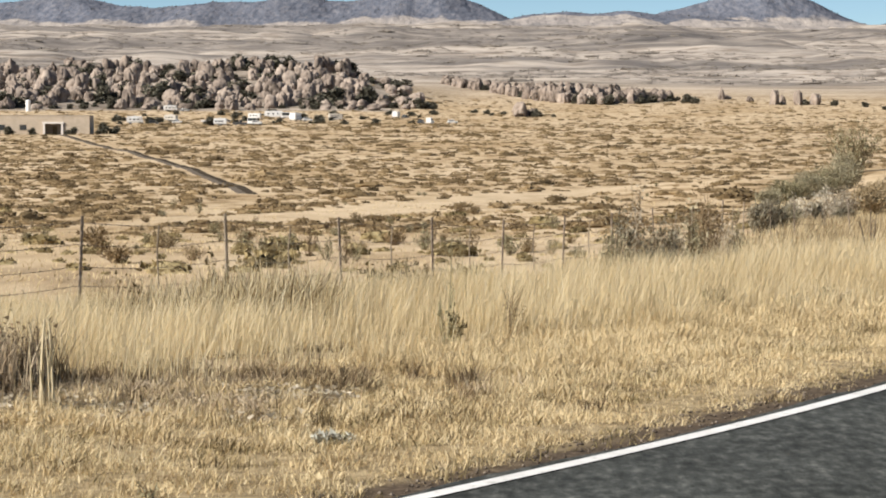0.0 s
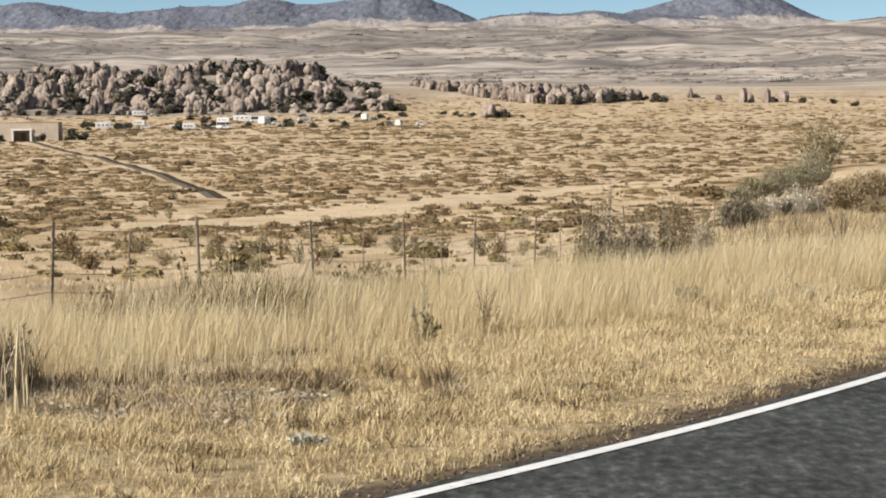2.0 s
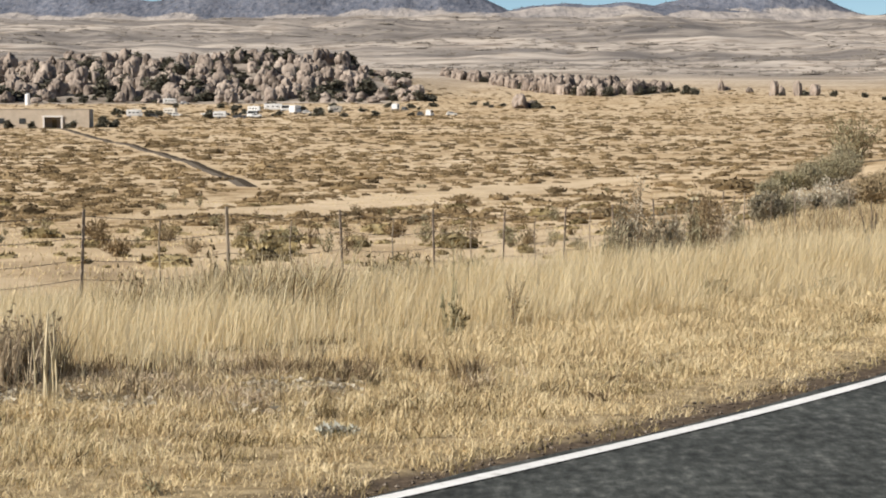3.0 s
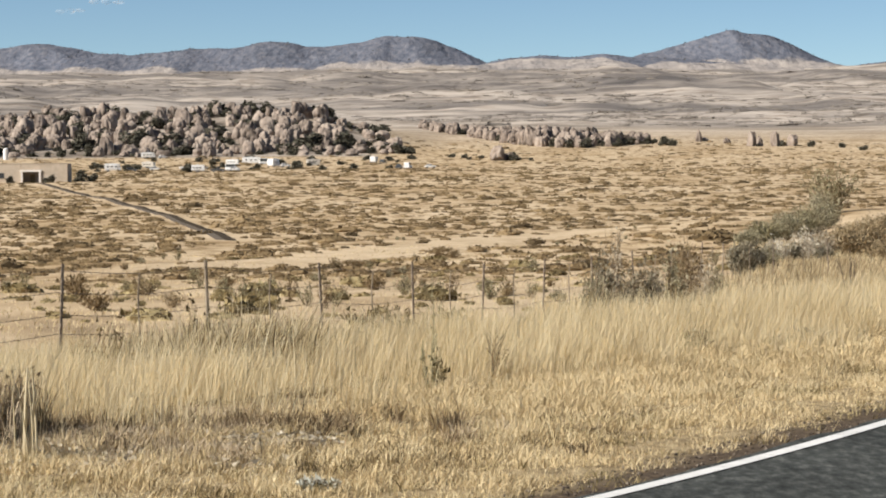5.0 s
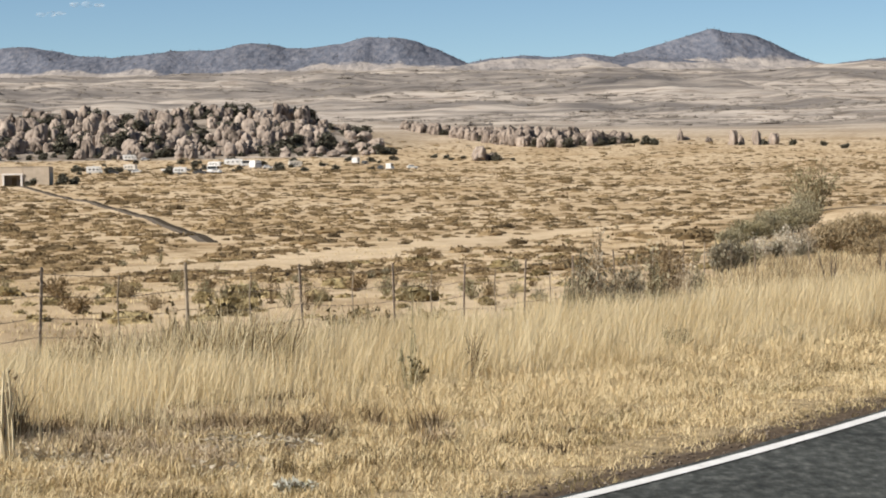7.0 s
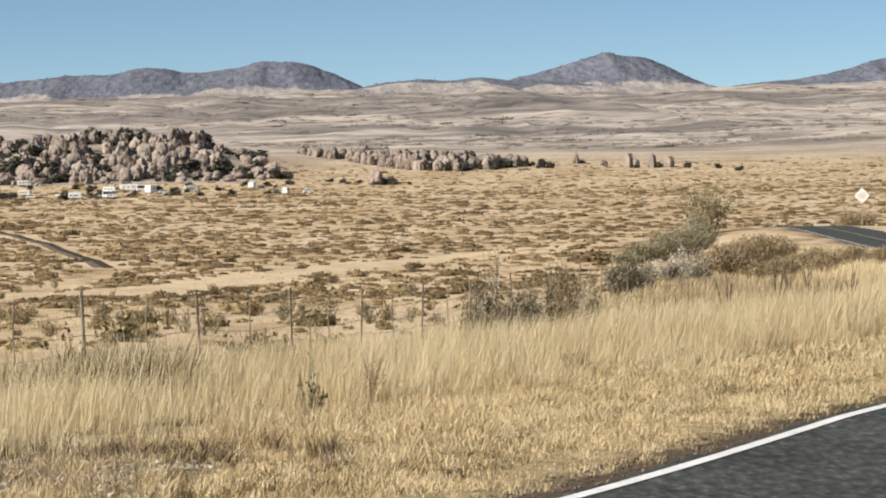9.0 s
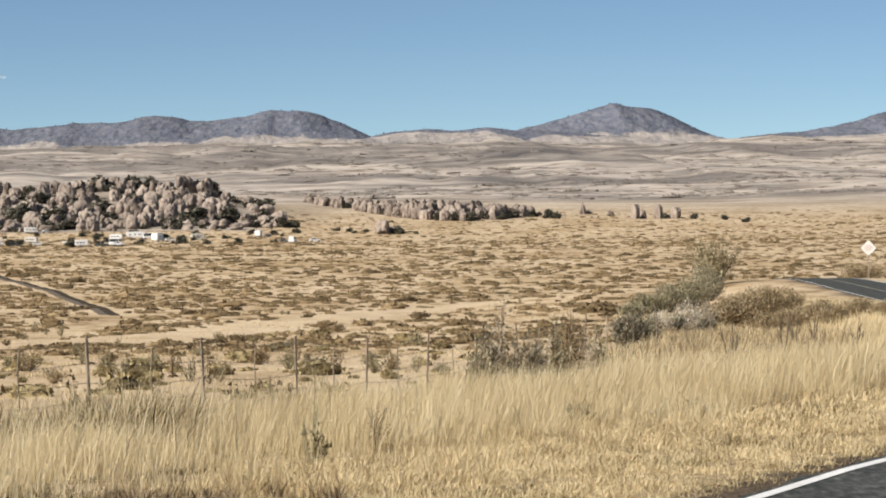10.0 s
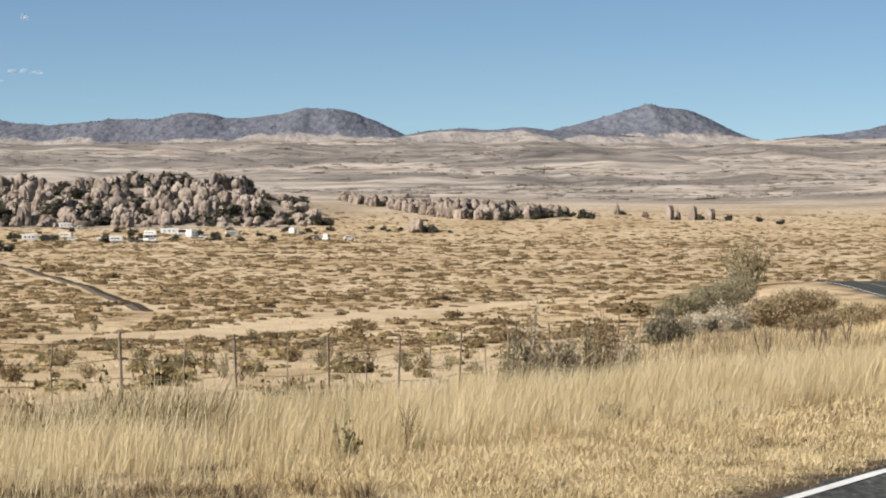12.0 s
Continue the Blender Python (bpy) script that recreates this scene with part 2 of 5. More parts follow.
def ground_material():
    """Dry soil with dead grass; 'bare' marks worn pale strips, 'near' the thatched verge, 'hill' the far hills, paled
    and greyed for haze.
    """
    m = bpy.data.materials.new("dry_grassland")
    m.use_nodes = True
    n, l = m.node_tree.nodes, m.node_tree.links
    b = n["Principled BSDF"]
    b.inputs["Roughness"].default_value, b.inputs["Specular IOR Level"].default_value = 0.95, 0.1
    geo = n.new("ShaderNodeNewGeometry")

    def noise_ramp(scale, stretch, stops, detail=6.0):
        mp = n.new("ShaderNodeMapping")
        mp.inputs["Scale"].default_value = stretch
        l.new(geo.outputs["Position"], mp.inputs["Vector"])
        t = n.new("ShaderNodeTexNoise")
        t.inputs["Scale"].default_value, t.inputs["Detail"].default_value, t.inputs["Roughness"].default_value = scale, detail, 0.65
        l.new(mp.outputs["Vector"], t.inputs["Vector"])
        r = ramp_of(n, stops)
        l.new(t.outputs["Fac"], r.inputs["Fac"])
        return r.outputs["Color"], t.outputs["Fac"]

    def mixed(fac, a, c, how="MIX"):
        x = n.new("ShaderNodeMix")
        x.data_type, x.blend_type = "RGBA", how
        if isinstance(fac, float):
            x.inputs[0].default_value = fac
        else:
            l.new(fac, x.inputs[0])
        l.new(a, x.inputs[6])
        l.new(c, x.inputs[7])
        return x.outputs[2]

    def attr(name):
        a = n.new("ShaderNodeAttribute")
        a.attribute_name = name
        return a.outputs["Fac"]

    plain, _ = noise_ramp(0.42, (0.75, 0.30, 1), [(0.34, (0.21, 0.145, 0.078)), (0.42, (0.37, 0.268, 0.155)), (0.49, (0.49, 0.372, 0.240)), (0.64, (0.59, 0.468, 0.322))], 7.0)
    broad, _ = noise_ramp(0.035, (0.8, 0.35, 1), [(0.36, (0.76, 0.71, 0.62)), (0.54, (1, 1, 1))])
    plain = mixed(1.0, plain, broad, "MULTIPLY")
    bare, _ = noise_ramp(0.9, (0.8, 0.5, 1), [(0.32, (0.38, 0.283, 0.178)), (0.44, (0.52, 0.402, 0.265)), (0.7, (0.63, 0.505, 0.36))])
    near, fine = noise_ramp(9, (1, 1, 1), [(0.3, (0.125, 0.090, 0.050)), (0.5, (0.29, 0.22, 0.125)), (0.75, (0.48, 0.385, 0.235))])
    # Pinkish grey of the far ground: distance haze mixed into the soil colour.
    hill, _ = noise_ramp(0.022, (0.4, 1, 3), [(0.36, (0.20, 0.175, 0.155)), (0.46, (0.345, 0.30, 0.26)), (0.57, (0.49, 0.425, 0.365))], 9.0)
    spots, _ = noise_ramp(0.06, (0.45, 1, 1), [(0.38, (0.60, 0.56, 0.52)), (0.5, (1, 1, 1))], 8.0)
    hill = mixed(1.0, hill, spots, "MULTIPLY")
    brush, _ = noise_ramp(0.03, (0.4, 1, 2), [(0.36, (0.075, 0.068, 0.066)), (0.50, (0.125, 0.112, 0.106)), (0.64, (0.26, 0.228, 0.20))], 8.0)
    hill = mixed(attr("brush"), hill, brush)
    colour = mixed(attr("bare"), plain, bare)
    colour = mixed(attr("near"), colour, near)
    colour = mixed(attr("hill"), colour, hill)
    dirt, _ = noise_ramp(25, (1, 1, 1), [(0.3, (0.035, 0.026, 0.019)), (0.55, (0.10, 0.073, 0.05)), (0.8, (0.23, 0.175, 0.12))])
    colour = mixed(attr("shoulder"), colour, dirt)
    l.new(colour, b.inputs["Base Color"])
    bu = n.new("ShaderNodeBump")
    bu.inputs["Strength"].default_value, bu.inputs["Distance"].default_value = 0.6, 0.03
    l.new(fine, bu.inputs["Height"])
    l.new(bu.outputs["Normal"], b.inputs["Normal"])
    return m


M["ground"] = ground_material()


# ---- building helpers ----
def linked(name, mesh, parent=None, label=""):
    ob = new(name, mesh)
    if parent:
        ob.parent = parent
    if label:
        ob["label"] = label
    return ob


def np_mesh(name, verts, faces, mat, smooth=False, mats=None):
    """A mesh from arrays of places and of corner numbers (all triangles or all quads)."""
    verts, faces = np.asarray(verts, float), np.asarray(faces, int)
    me = bpy.data.meshes.new(name)
    k = faces.shape[1]
    me.vertices.add(len(verts))
    me.vertices.foreach_set("co", verts.ravel())
    me.loops.add(faces.size)
    me.loops.foreach_set("vertex_index", faces.ravel())
    me.polygons.add(len(faces))
    me.polygons.foreach_set("loop_start", np.arange(0, faces.size, k))
    me.polygons.foreach_set("loop_total", np.full(len(faces), k))
    me.polygons.foreach_set("use_smooth", np.full(len(faces), smooth))
    for one in [mat] if mats is None else mats:
        me.materials.append(one)
    me.update(calc_edges=True)
    return me


def part(name, bm, mat, parent=None, label="", smooth=False):
    """Links a bmesh as one mesh object under a thing or part."""
    me = bpy.data.meshes.new(name)
    for f in bm.faces:
        f.smooth = smooth
    bm.to_mesh(me)
    bm.free()
    me.materials.append(mat)
    return linked(name, me, parent, label)


def box_bm(x0, y0, z0, x1, y1, z1, bevel=0.0, bm=None):
    bm = bm or bmesh.new()
    made = bmesh.ops.create_cube(bm, size=1, matrix=Matrix.LocRotScale(((x0 + x1) / 2, (y0 + y1) / 2, (z0 + z1) / 2), None, (x1 - x0, y1 - y0, z1 - z0)))
    if bevel:
        edges = list({e for v in made["verts"] for e in v.link_edges})
        bmesh.ops.bevel(bm, geom=edges, offset=bevel, segments=2, affect="EDGES")
    return bm


def tube_arrays(points, radii, sides=5):
    """A round bar along points: places and quads."""
    pts = np.asarray(points, float)
    d = np.gradient(pts, axis=0)
    d /= np.linalg.norm(d, axis=1, keepdims=True) + 1e-9
    side = np.cross(d, [0.31, 0.17, 0.93])
    side[np.linalg.norm(side, axis=1) < 1e-3] = (1, 0, 0)
    side /= np.linalg.norm(side, axis=1, keepdims=True)
    up = np.cross(side, d)
    a = np.arange(sides) * 2 * np.pi / sides
    r = np.broadcast_to(radii, len(pts))
    v = pts[:, None] + r[:, None, None] * (np.cos(a)[None, :, None] * side[:, None] + np.sin(a)[None, :, None] * up[:, None])
    i, j = np.meshgrid(np.arange(len(pts) - 1), np.arange(sides), indexing="ij")
    f = np.stack([i * sides + j, i * sides + (j + 1) % sides, (i + 1) * sides + (j + 1) % sides, (i + 1) * sides + j], -1).reshape(-1, 4)
    return v.reshape(-1, 3), f


def merged(pieces):
    vs, fs, at = [], [], 0
    for v, f in pieces:
        vs.append(v)
        fs.append(np.asarray(f) + at)
        at += len(v)
    return np.concatenate(vs), np.concatenate(fs)


def blades(rng, base, height, width, lean, bend=0.25):
    """Grass blades on the given places: three triangles each, tapered and bent over."""
    n = len(base)
    a = rng.uniform(0, np.pi, n)
    side = np.stack([np.cos(a), np.sin(a), np.zeros(n)], 1) * width[:, None] / 2
    over = lean + rng.normal(0, bend, (n, 2))
    tip = np.concatenate([over * height[:, None], height[:, None] * (1 - 0.25 * (over**2).sum(1, keepdims=True)).clip(0.25, 1)], 1)
    mid = tip * [0.38, 0.38, 0.58]
    v = np.stack([base - side, base + side, base + mid - side * 0.75, base + mid + side * 0.75, base + tip], 1)
    k = np.arange(n)[:, None, None] * 5
    f = k + np.array([[0, 1, 3], [0, 3, 2], [2, 3, 4]])[None]
    return v.reshape(-1, 3), f.reshape(-1, 3)


def leaves(rng, n, centre, radii, size, flat=0.6, clumps=7, upright=0.0):
    """Small leaf triangles gathered in uneven clumps inside an ellipsoid standing on its base."""
    radii = np.asarray(radii, float)
    c = rng.normal(0, 0.5, (clumps, 3))
    c /= np.maximum(1, np.linalg.norm(c, axis=1, keepdims=True) / 0.85)
    pick = rng.integers(0, clumps, n)
    p = c[pick] + rng.normal(0, 0.24, (n, 3))
    p[:, 2] = np.abs(p[:, 2] * 0.75 + 0.42)
    p = p * radii * [1, 1, 1] + centre
    d = rng.normal(0, 1, (n, 3))
    d[:, 2] = d[:, 2] * flat + upright
    d /= np.linalg.norm(d, axis=1, keepdims=True)
    e = np.cross(d, rng.normal(0, 1, (n, 3)))
    e /= np.linalg.norm(e, axis=1, keepdims=True) + 1e-9
    s = size * rng.uniform(0.5, 1.5, n)[:, None]
    v = np.stack([p - e * s * 0.35, p + e * s * 0.35, p + d * s], 1)
    return v.reshape(-1, 3), np.arange(3 * n).reshape(-1, 3)


def smooth01(a, b, x):
    t = np.clip((np.asarray(x, float) - a) / (b - a), 0, 1)
    return t * t * (3 - 2 * t)


def lattice(ix, iy, seed):
    h = (ix.astype(np.int64) * 374761393 + iy.astype(np.int64) * 668265263 + seed * 1274126177) & 0x7FFFFFFF
    h = ((h ^ (h >> 13)) * 1274126177) & 0x7FFFFFFF
    return ((h ^ (h >> 16)) & 0xFFFF) / 65535.0


def wave(x, y, size, seed=0, octaves=4):
    """Smooth noise of the plan, about -1 to 1, with features of that many metres."""
    out, amp = 0.0, 0.6
    for o in range(octaves):
        u, v = x / size + 17.3 * o, y / size - 9.1 * o
        iu, iv = np.floor(u), np.floor(v)
        fu, fv = u - iu, v - iv
        fu, fv = fu * fu * (3 - 2 * fu), fv * fv * (3 - 2 * fv)
        a, b = lattice(iu, iv, seed + o), lattice(iu + 1, iv, seed + o)
        c, d = lattice(iu, iv + 1, seed + o), lattice(iu + 1, iv + 1, seed + o)
        out = out + amp * (2 * (a + (b - a) * fu + (c - a) * fv + (a - b - c + d) * fu * fv) - 1)
        amp, size = amp / 2, size / 2
    return out


# ---- the lie of the land ----
LINE = [(-17, -16), (-7.6, -0.5), (-0.425, 9.36), (3.315, 15.62), (9.17, 27.02), (16, 43), (22, 63), (27, 92), (30.2, 130), (33.4, 166), (36.0, 193), (36.9, 209), (37.8, 224), (38.6, 240)]


def spline(points, step):
    """A smooth line through points, in steps of about that length."""
    p = np.array([points[0], *points, points[-1]], float)
    out = []
    for a, b, c, d in zip(p, p[1:], p[2:], p[3:]):
        n = max(2, int(np.linalg.norm(c - b) / step))
        t = np.linspace(0, 1, n, endpoint=False)[:, None]
        out.append(0.5 * (2 * b + (c - a) * t + (2 * a - 5 * b + 4 * c - d) * t**2 + (3 * b - a - 3 * c + d) * t**3))
    return np.concatenate(out + [p[-1:]])


EDGE = spline(LINE, 0.5)
EDGE_T = np.gradient(EDGE, axis=0)
EDGE_T /= np.linalg.norm(EDGE_T, axis=1, keepdims=True)


def off_road(x, y):
    """Metres to the left of the road's white edge line (negative: on the road or past it)."""
    x, y = np.atleast_1d(x).astype(float), np.atleast_1d(y).astype(float)
    out = np.full(x.shape, 400.0)
    near = np.flatnonzero((y < 420) & (y > -60) & (np.abs(x - 10) < 260))
    for part_of in np.array_split(near, max(1, len(near) // 4000)):
        dx, dy = x[part_of, None] - EDGE[None, :, 0], y[part_of, None] - EDGE[None, :, 1]
        k = (dx * dx + dy * dy).argmin(1)
        i = np.arange(len(part_of))
        cross = EDGE_T[k, 0] * dy[i, k] - EDGE_T[k, 1] * dx[i, k]
        out[part_of] = np.sign(cross) * np.hypot(dx[i, k], dy[i, k])
    return out


def road_z(y):
    return np.interp(y, [-100, 15, 30, 60, 100, 145, 205, 216, 236, 320, 400], [0, 0, -0.33, -1.15, -2.4, -3.5, -3.6, -3.85, -6.2, -6.6, -6.6])


def plain_z(x, y):
    z = np.interp(y, [-4000, 20, 35, 60, 80, 110, 160, 235, 900], [0.2, -0.3, -1.2, -2.1, -2.9, -3.9, -5.0, -6.0, -6.0])
    z = z + 0.0025 * np.clip(np.minimum(y, 3950) - 900, 0, None) ** 1.35
    # the stony mound and the low hills behind it
    mound = smooth01(1120, 1290, y) * (1 - smooth01(1320, 1650, y)) * (1 - smooth01(-82, 2, x)) * (0.88 + 0.12 * np.exp(-((x + 100) / 70) ** 2))
    z = z + 16.0 * mound
    low = np.exp(-((x - 215 + 0.0 * y) / 150) ** 2 - ((y - 2720) / 230) ** 2)
    z = z + 17 * low + 9.0 * low * wave(x, y * 0.3, 60, 15, 4)
    rough = smooth01(1350, 2600, y) * (1 - 0.5 * low)
    z = z + rough * (11.0 * (0.5 - np.abs(wave(x, y * 0.7, 460, 5, 3))) + 7.5 * wave(x, y, 130, 9, 5))
    z = z + rough * 5.5 * wave(x, y * 0.2, 58, 25, 3)
    z = z + smooth01(120, 300, y) * 0.45 * wave(x, y, 60, 3) + smooth01(40, 120, y) * 0.16 * wave(x, y, 14, 4)
    return z


def ground_z(x, y):
    """Height of the ground."""
    x, y = np.atleast_1d(x).astype(float), np.atleast_1d(y).astype(float)
    u = off_road(x, y)
    verge = road_z(y) - 0.05 - 0.04 * smooth01(0.2, 2.5, u) - np.interp(y, [0, 24, 30, 40, 60], [0.55, 0.55, 0.7, 0.9, 0.85]) * smooth01(3.5, 11, u) - 0.1 * smooth01(-7, -10, u)
    z = verge + (plain_z(x, y) - verge) * smooth01(13, 30, u) * np.where(u > 0, 1, 0)
    right = smooth01(12, 60, -u)
    z = np.where(u < 0, verge + (plain_z(x, y) - verge) * right, z)
    z = z + smooth01(0.5, 3, np.abs(u + 2.5) - 2.6) * 0.05 * wave(x, y, 1.6, 7, 3)
    return z


def gz(x, y):
    return float(ground_z(x, y)[0])


def steps(*runs):
    out = [runs[0][0]]
    for start, end, first, growth in runs:
        s, at = first, start
        while at < end:
            at += s
            s *= growth
            out.append(min(at, end))
    return np.array(out)


right_half = steps((0, 14, 0.3, 1.0), (14, 60, 0.4, 1.06), (60, 400, 3.5, 1.025), (400, 4200, 14, 1.09))
gx = np.concatenate([-right_half[:0:-1], right_half])
gy = np.concatenate([-steps((0, 4000, 1.0, 1.22))[:0:-1], steps((0, 40, 0.3, 1.0), (40, 330, 0.6, 1.012), (330, 1500, 5, 1.005), (1500, 4950, 14, 1.012))])
GX, GY = np.meshgrid(gx, gy)
gxy = np.stack([GX.ravel(), GY.ravel()], 1)
gzz = ground_z(gxy[:, 0], gxy[:, 1])
nx, ny = len(gx), len(gy)
gi, gj = np.meshgrid(np.arange(nx - 1), np.arange(ny - 1))
g0 = (gj * nx + gi).ravel()
ground_mesh = np_mesh("ground", np.column_stack([gxy, gzz]), np.stack([g0, g0 + 1, g0 + nx + 1, g0 + nx], 1), M["ground"], smooth=True)
TRACK = spline([(-11.5, 117), (-9.9, 126), (-5.2, 148), (1.3, 175), (7.7, 199), (15, 216), (26, 248)], 2.0)
gd = np.full(len(gxy), 99.0)
some = np.flatnonzero((gxy[:, 1] > 60) & (gxy[:, 1] < 300) & (np.abs(gxy[:, 0]) < 120))
for chunk in np.array_split(some, 20):
    gd[chunk] = np.hypot(gxy[chunk, None, 0] - TRACK[None, :, 0], gxy[chunk, None, 1] - TRACK[None, :, 1]).min(1)
g_u = off_road(gxy[:, 0], gxy[:, 1])
PARK = [(-100, 600), (-88.6, 553), (-70.8, 466), (-59.5, 413), (-44.9, 344), (-36.9, 309), (-27.6, 259), (-22.9, 234), (-17.0, 192), (-15.2, 181)]
park_x = np.interp(gxy[:, 1], *spline(PARK, 3.0)[::-1].T[::-1])
park_off = np.where((gxy[:, 1] > 190) & (gxy[:, 1] < 600), np.abs(gxy[:, 0] - park_x), 99)
stony = smooth01(1095, 1125, gxy[:, 1]) * (1 - smooth01(1300, 1345, gxy[:, 1])) * (1 - smooth01(-42, -26, gxy[:, 0]))
masks = {
    "bare": np.maximum.reduce([0.3 * (1 - smooth01(1.0, 3.0, park_off)), 0.65 * (1 - smooth01(3.0, 7, gd + 3.0 * wave(gxy[:, 0], gxy[:, 1], 9, 21))), 0.35 * smooth01(33, 40, gxy[:, 1]) * (1 - smooth01(70, 100, gxy[:, 1] + 12 * wave(gxy[:, 0], gxy[:, 1], 15, 8))) * (g_u > 11)]),
    "shoulder": (1 - smooth01(0.40, 0.62, g_u + 0.12 * wave(gxy[:, 0], gxy[:, 1], 0.8, 77))) * (g_u > -1),
    "near": (1 - smooth01(30, 36, gxy[:, 1])) * 1.0,
    "brush": np.maximum.reduce([
        0.25 * stony,
        smooth01(-0.7, -0.2, wave(gxy[:, 0], gxy[:, 1] * 0.4, 60, 88)) * np.exp(-((gxy[:, 0] - 203) / 85) ** 4 - ((gxy[:, 1] - 2645) / 105) ** 4),
        0.6 * smooth01(0.0, 0.3, wave(gxy[:, 0], gxy[:, 1] * 0.5, 70, 89)) * np.exp(-((gxy[:, 0] - 290) / 190) ** 4 - ((gxy[:, 1] - 2620) / 200) ** 4),
        0.8 * smooth01(60, 130, gxy[:, 0]) * (1 - smooth01(310, 400, gxy[:, 0])) * smooth01(2010, 2070, gxy[:, 1] + 40 * wave(gxy[:, 0], gxy[:, 1], 70, 87)) * (1 - smooth01(2170, 2250, gxy[:, 1] + 60 * wave(gxy[:, 0], gxy[:, 1], 90, 86))),
        0.7 * smooth01(-0.02, 0.25, wave(gxy[:, 0] * 0.4, gxy[:, 1], 170, 83)),
    ]),
    "hill": np.maximum(0.85 * stony, smooth01(1150, 1900, gxy[:, 1] + 120 * wave(gxy[:, 0], gxy[:, 1], 500, 31))),
}
for key, values in masks.items():
    ground_mesh.attributes.new(key, "FLOAT", "POINT").data.foreach_set("value", np.clip(values, 0, 1))
ground = tagged(new("ground", ground_mesh), "dry tan grassland with pale soil rising to far hills", "ground", kind="structure")


# ---- the road ----
def ribbon(left, right, lift, step, thick=0.0, ragged=0.0, z_of=road_z, edge=LINE):
    """A strip between two offsets to the right of the edge line, with its own thickness."""
    c = spline(edge, step)
    t = np.gradient(c, axis=0)
    t /= np.linalg.norm(t, axis=1, keepdims=True)
    rt = np.stack([t[:, 1], -t[:, 0]], 1)
    cols = np.linspace(left, right, 4)
    v = []
    for k, o in enumerate(cols):
        oo = np.full(len(c), o)
        if ragged and k == 0:
            oo = oo + ragged * wave(c[:, 0], c[:, 1], 0.5, 2, 3)
        p = c + rt * oo[:, None]
        v.append(np.column_stack([p, z_of(c[:, 1]) + lift + 0 * oo]))
    if thick:
        v = [v[0] - [0, 0, thick]] + v + [v[-1] - [0, 0, thick]]
    v = np.stack(v, 1)
    n, k = v.shape[:2]
    i, j = np.meshgrid(np.arange(n - 1), np.arange(k - 1), indexing="ij")
    a = (i * k + j).ravel()
    return v.reshape(-1, 3), np.stack([a, a + 1, a + k + 1, a + k], 1)


v, f = ribbon(-0.04, 5.5, 0.0, 0.1, thick=0.12, ragged=0.05)
road = tagged(linked("road", np_mesh("road", v, f, M["asphalt"])), "two-lane dark grey asphalt road with white edge lines", "road", kind="structure")
for name, a, b, mat in (("edge_line", 0.024, 0.110, M["paint"]), ("edge_line", 5.2, 5.33, M["paint"]), ("centre_line", 2.6, 2.69, M["yellow_paint"])):
    v, f = ribbon(a, b, 0.005, 0.2)
    linked(name, np_mesh(name, v, f, mat), road, "worn white painted line" if mat is M["paint"] else "faded yellow painted line")


def park_z(y):
    xs = spline(PARK, 3.0)
    order = xs[:, 1].argsort()
    return ground_z(np.interp(y, xs[order, 1], xs[order, 0]), y) + 0.08 - 0.5 * (1 - smooth01(180, 196, y))


v, f = ribbon(-0.72, 0.72, 0.0, 3.0, thick=0.5, z_of=park_z, edge=PARK)
park_road = tagged(linked("park_road", np_mesh("park_road", v, f[:, ::-1], M["old_asphalt"])), "grey asphalt side road curving across the plain", "road", kind="structure")
# Strip that puts the shade of the roadside ditch into the road's colour.
v, f = ribbon(-0.70, 0.1, 0.008, 3.0, z_of=park_z, edge=PARK)
linked("ditch_shade_strip", np_mesh("ditch_shade_strip", v, f[:, ::-1], M["ditch_shade_tone"]), park_road, "dark strip painted for the shade of the roadside ditch")


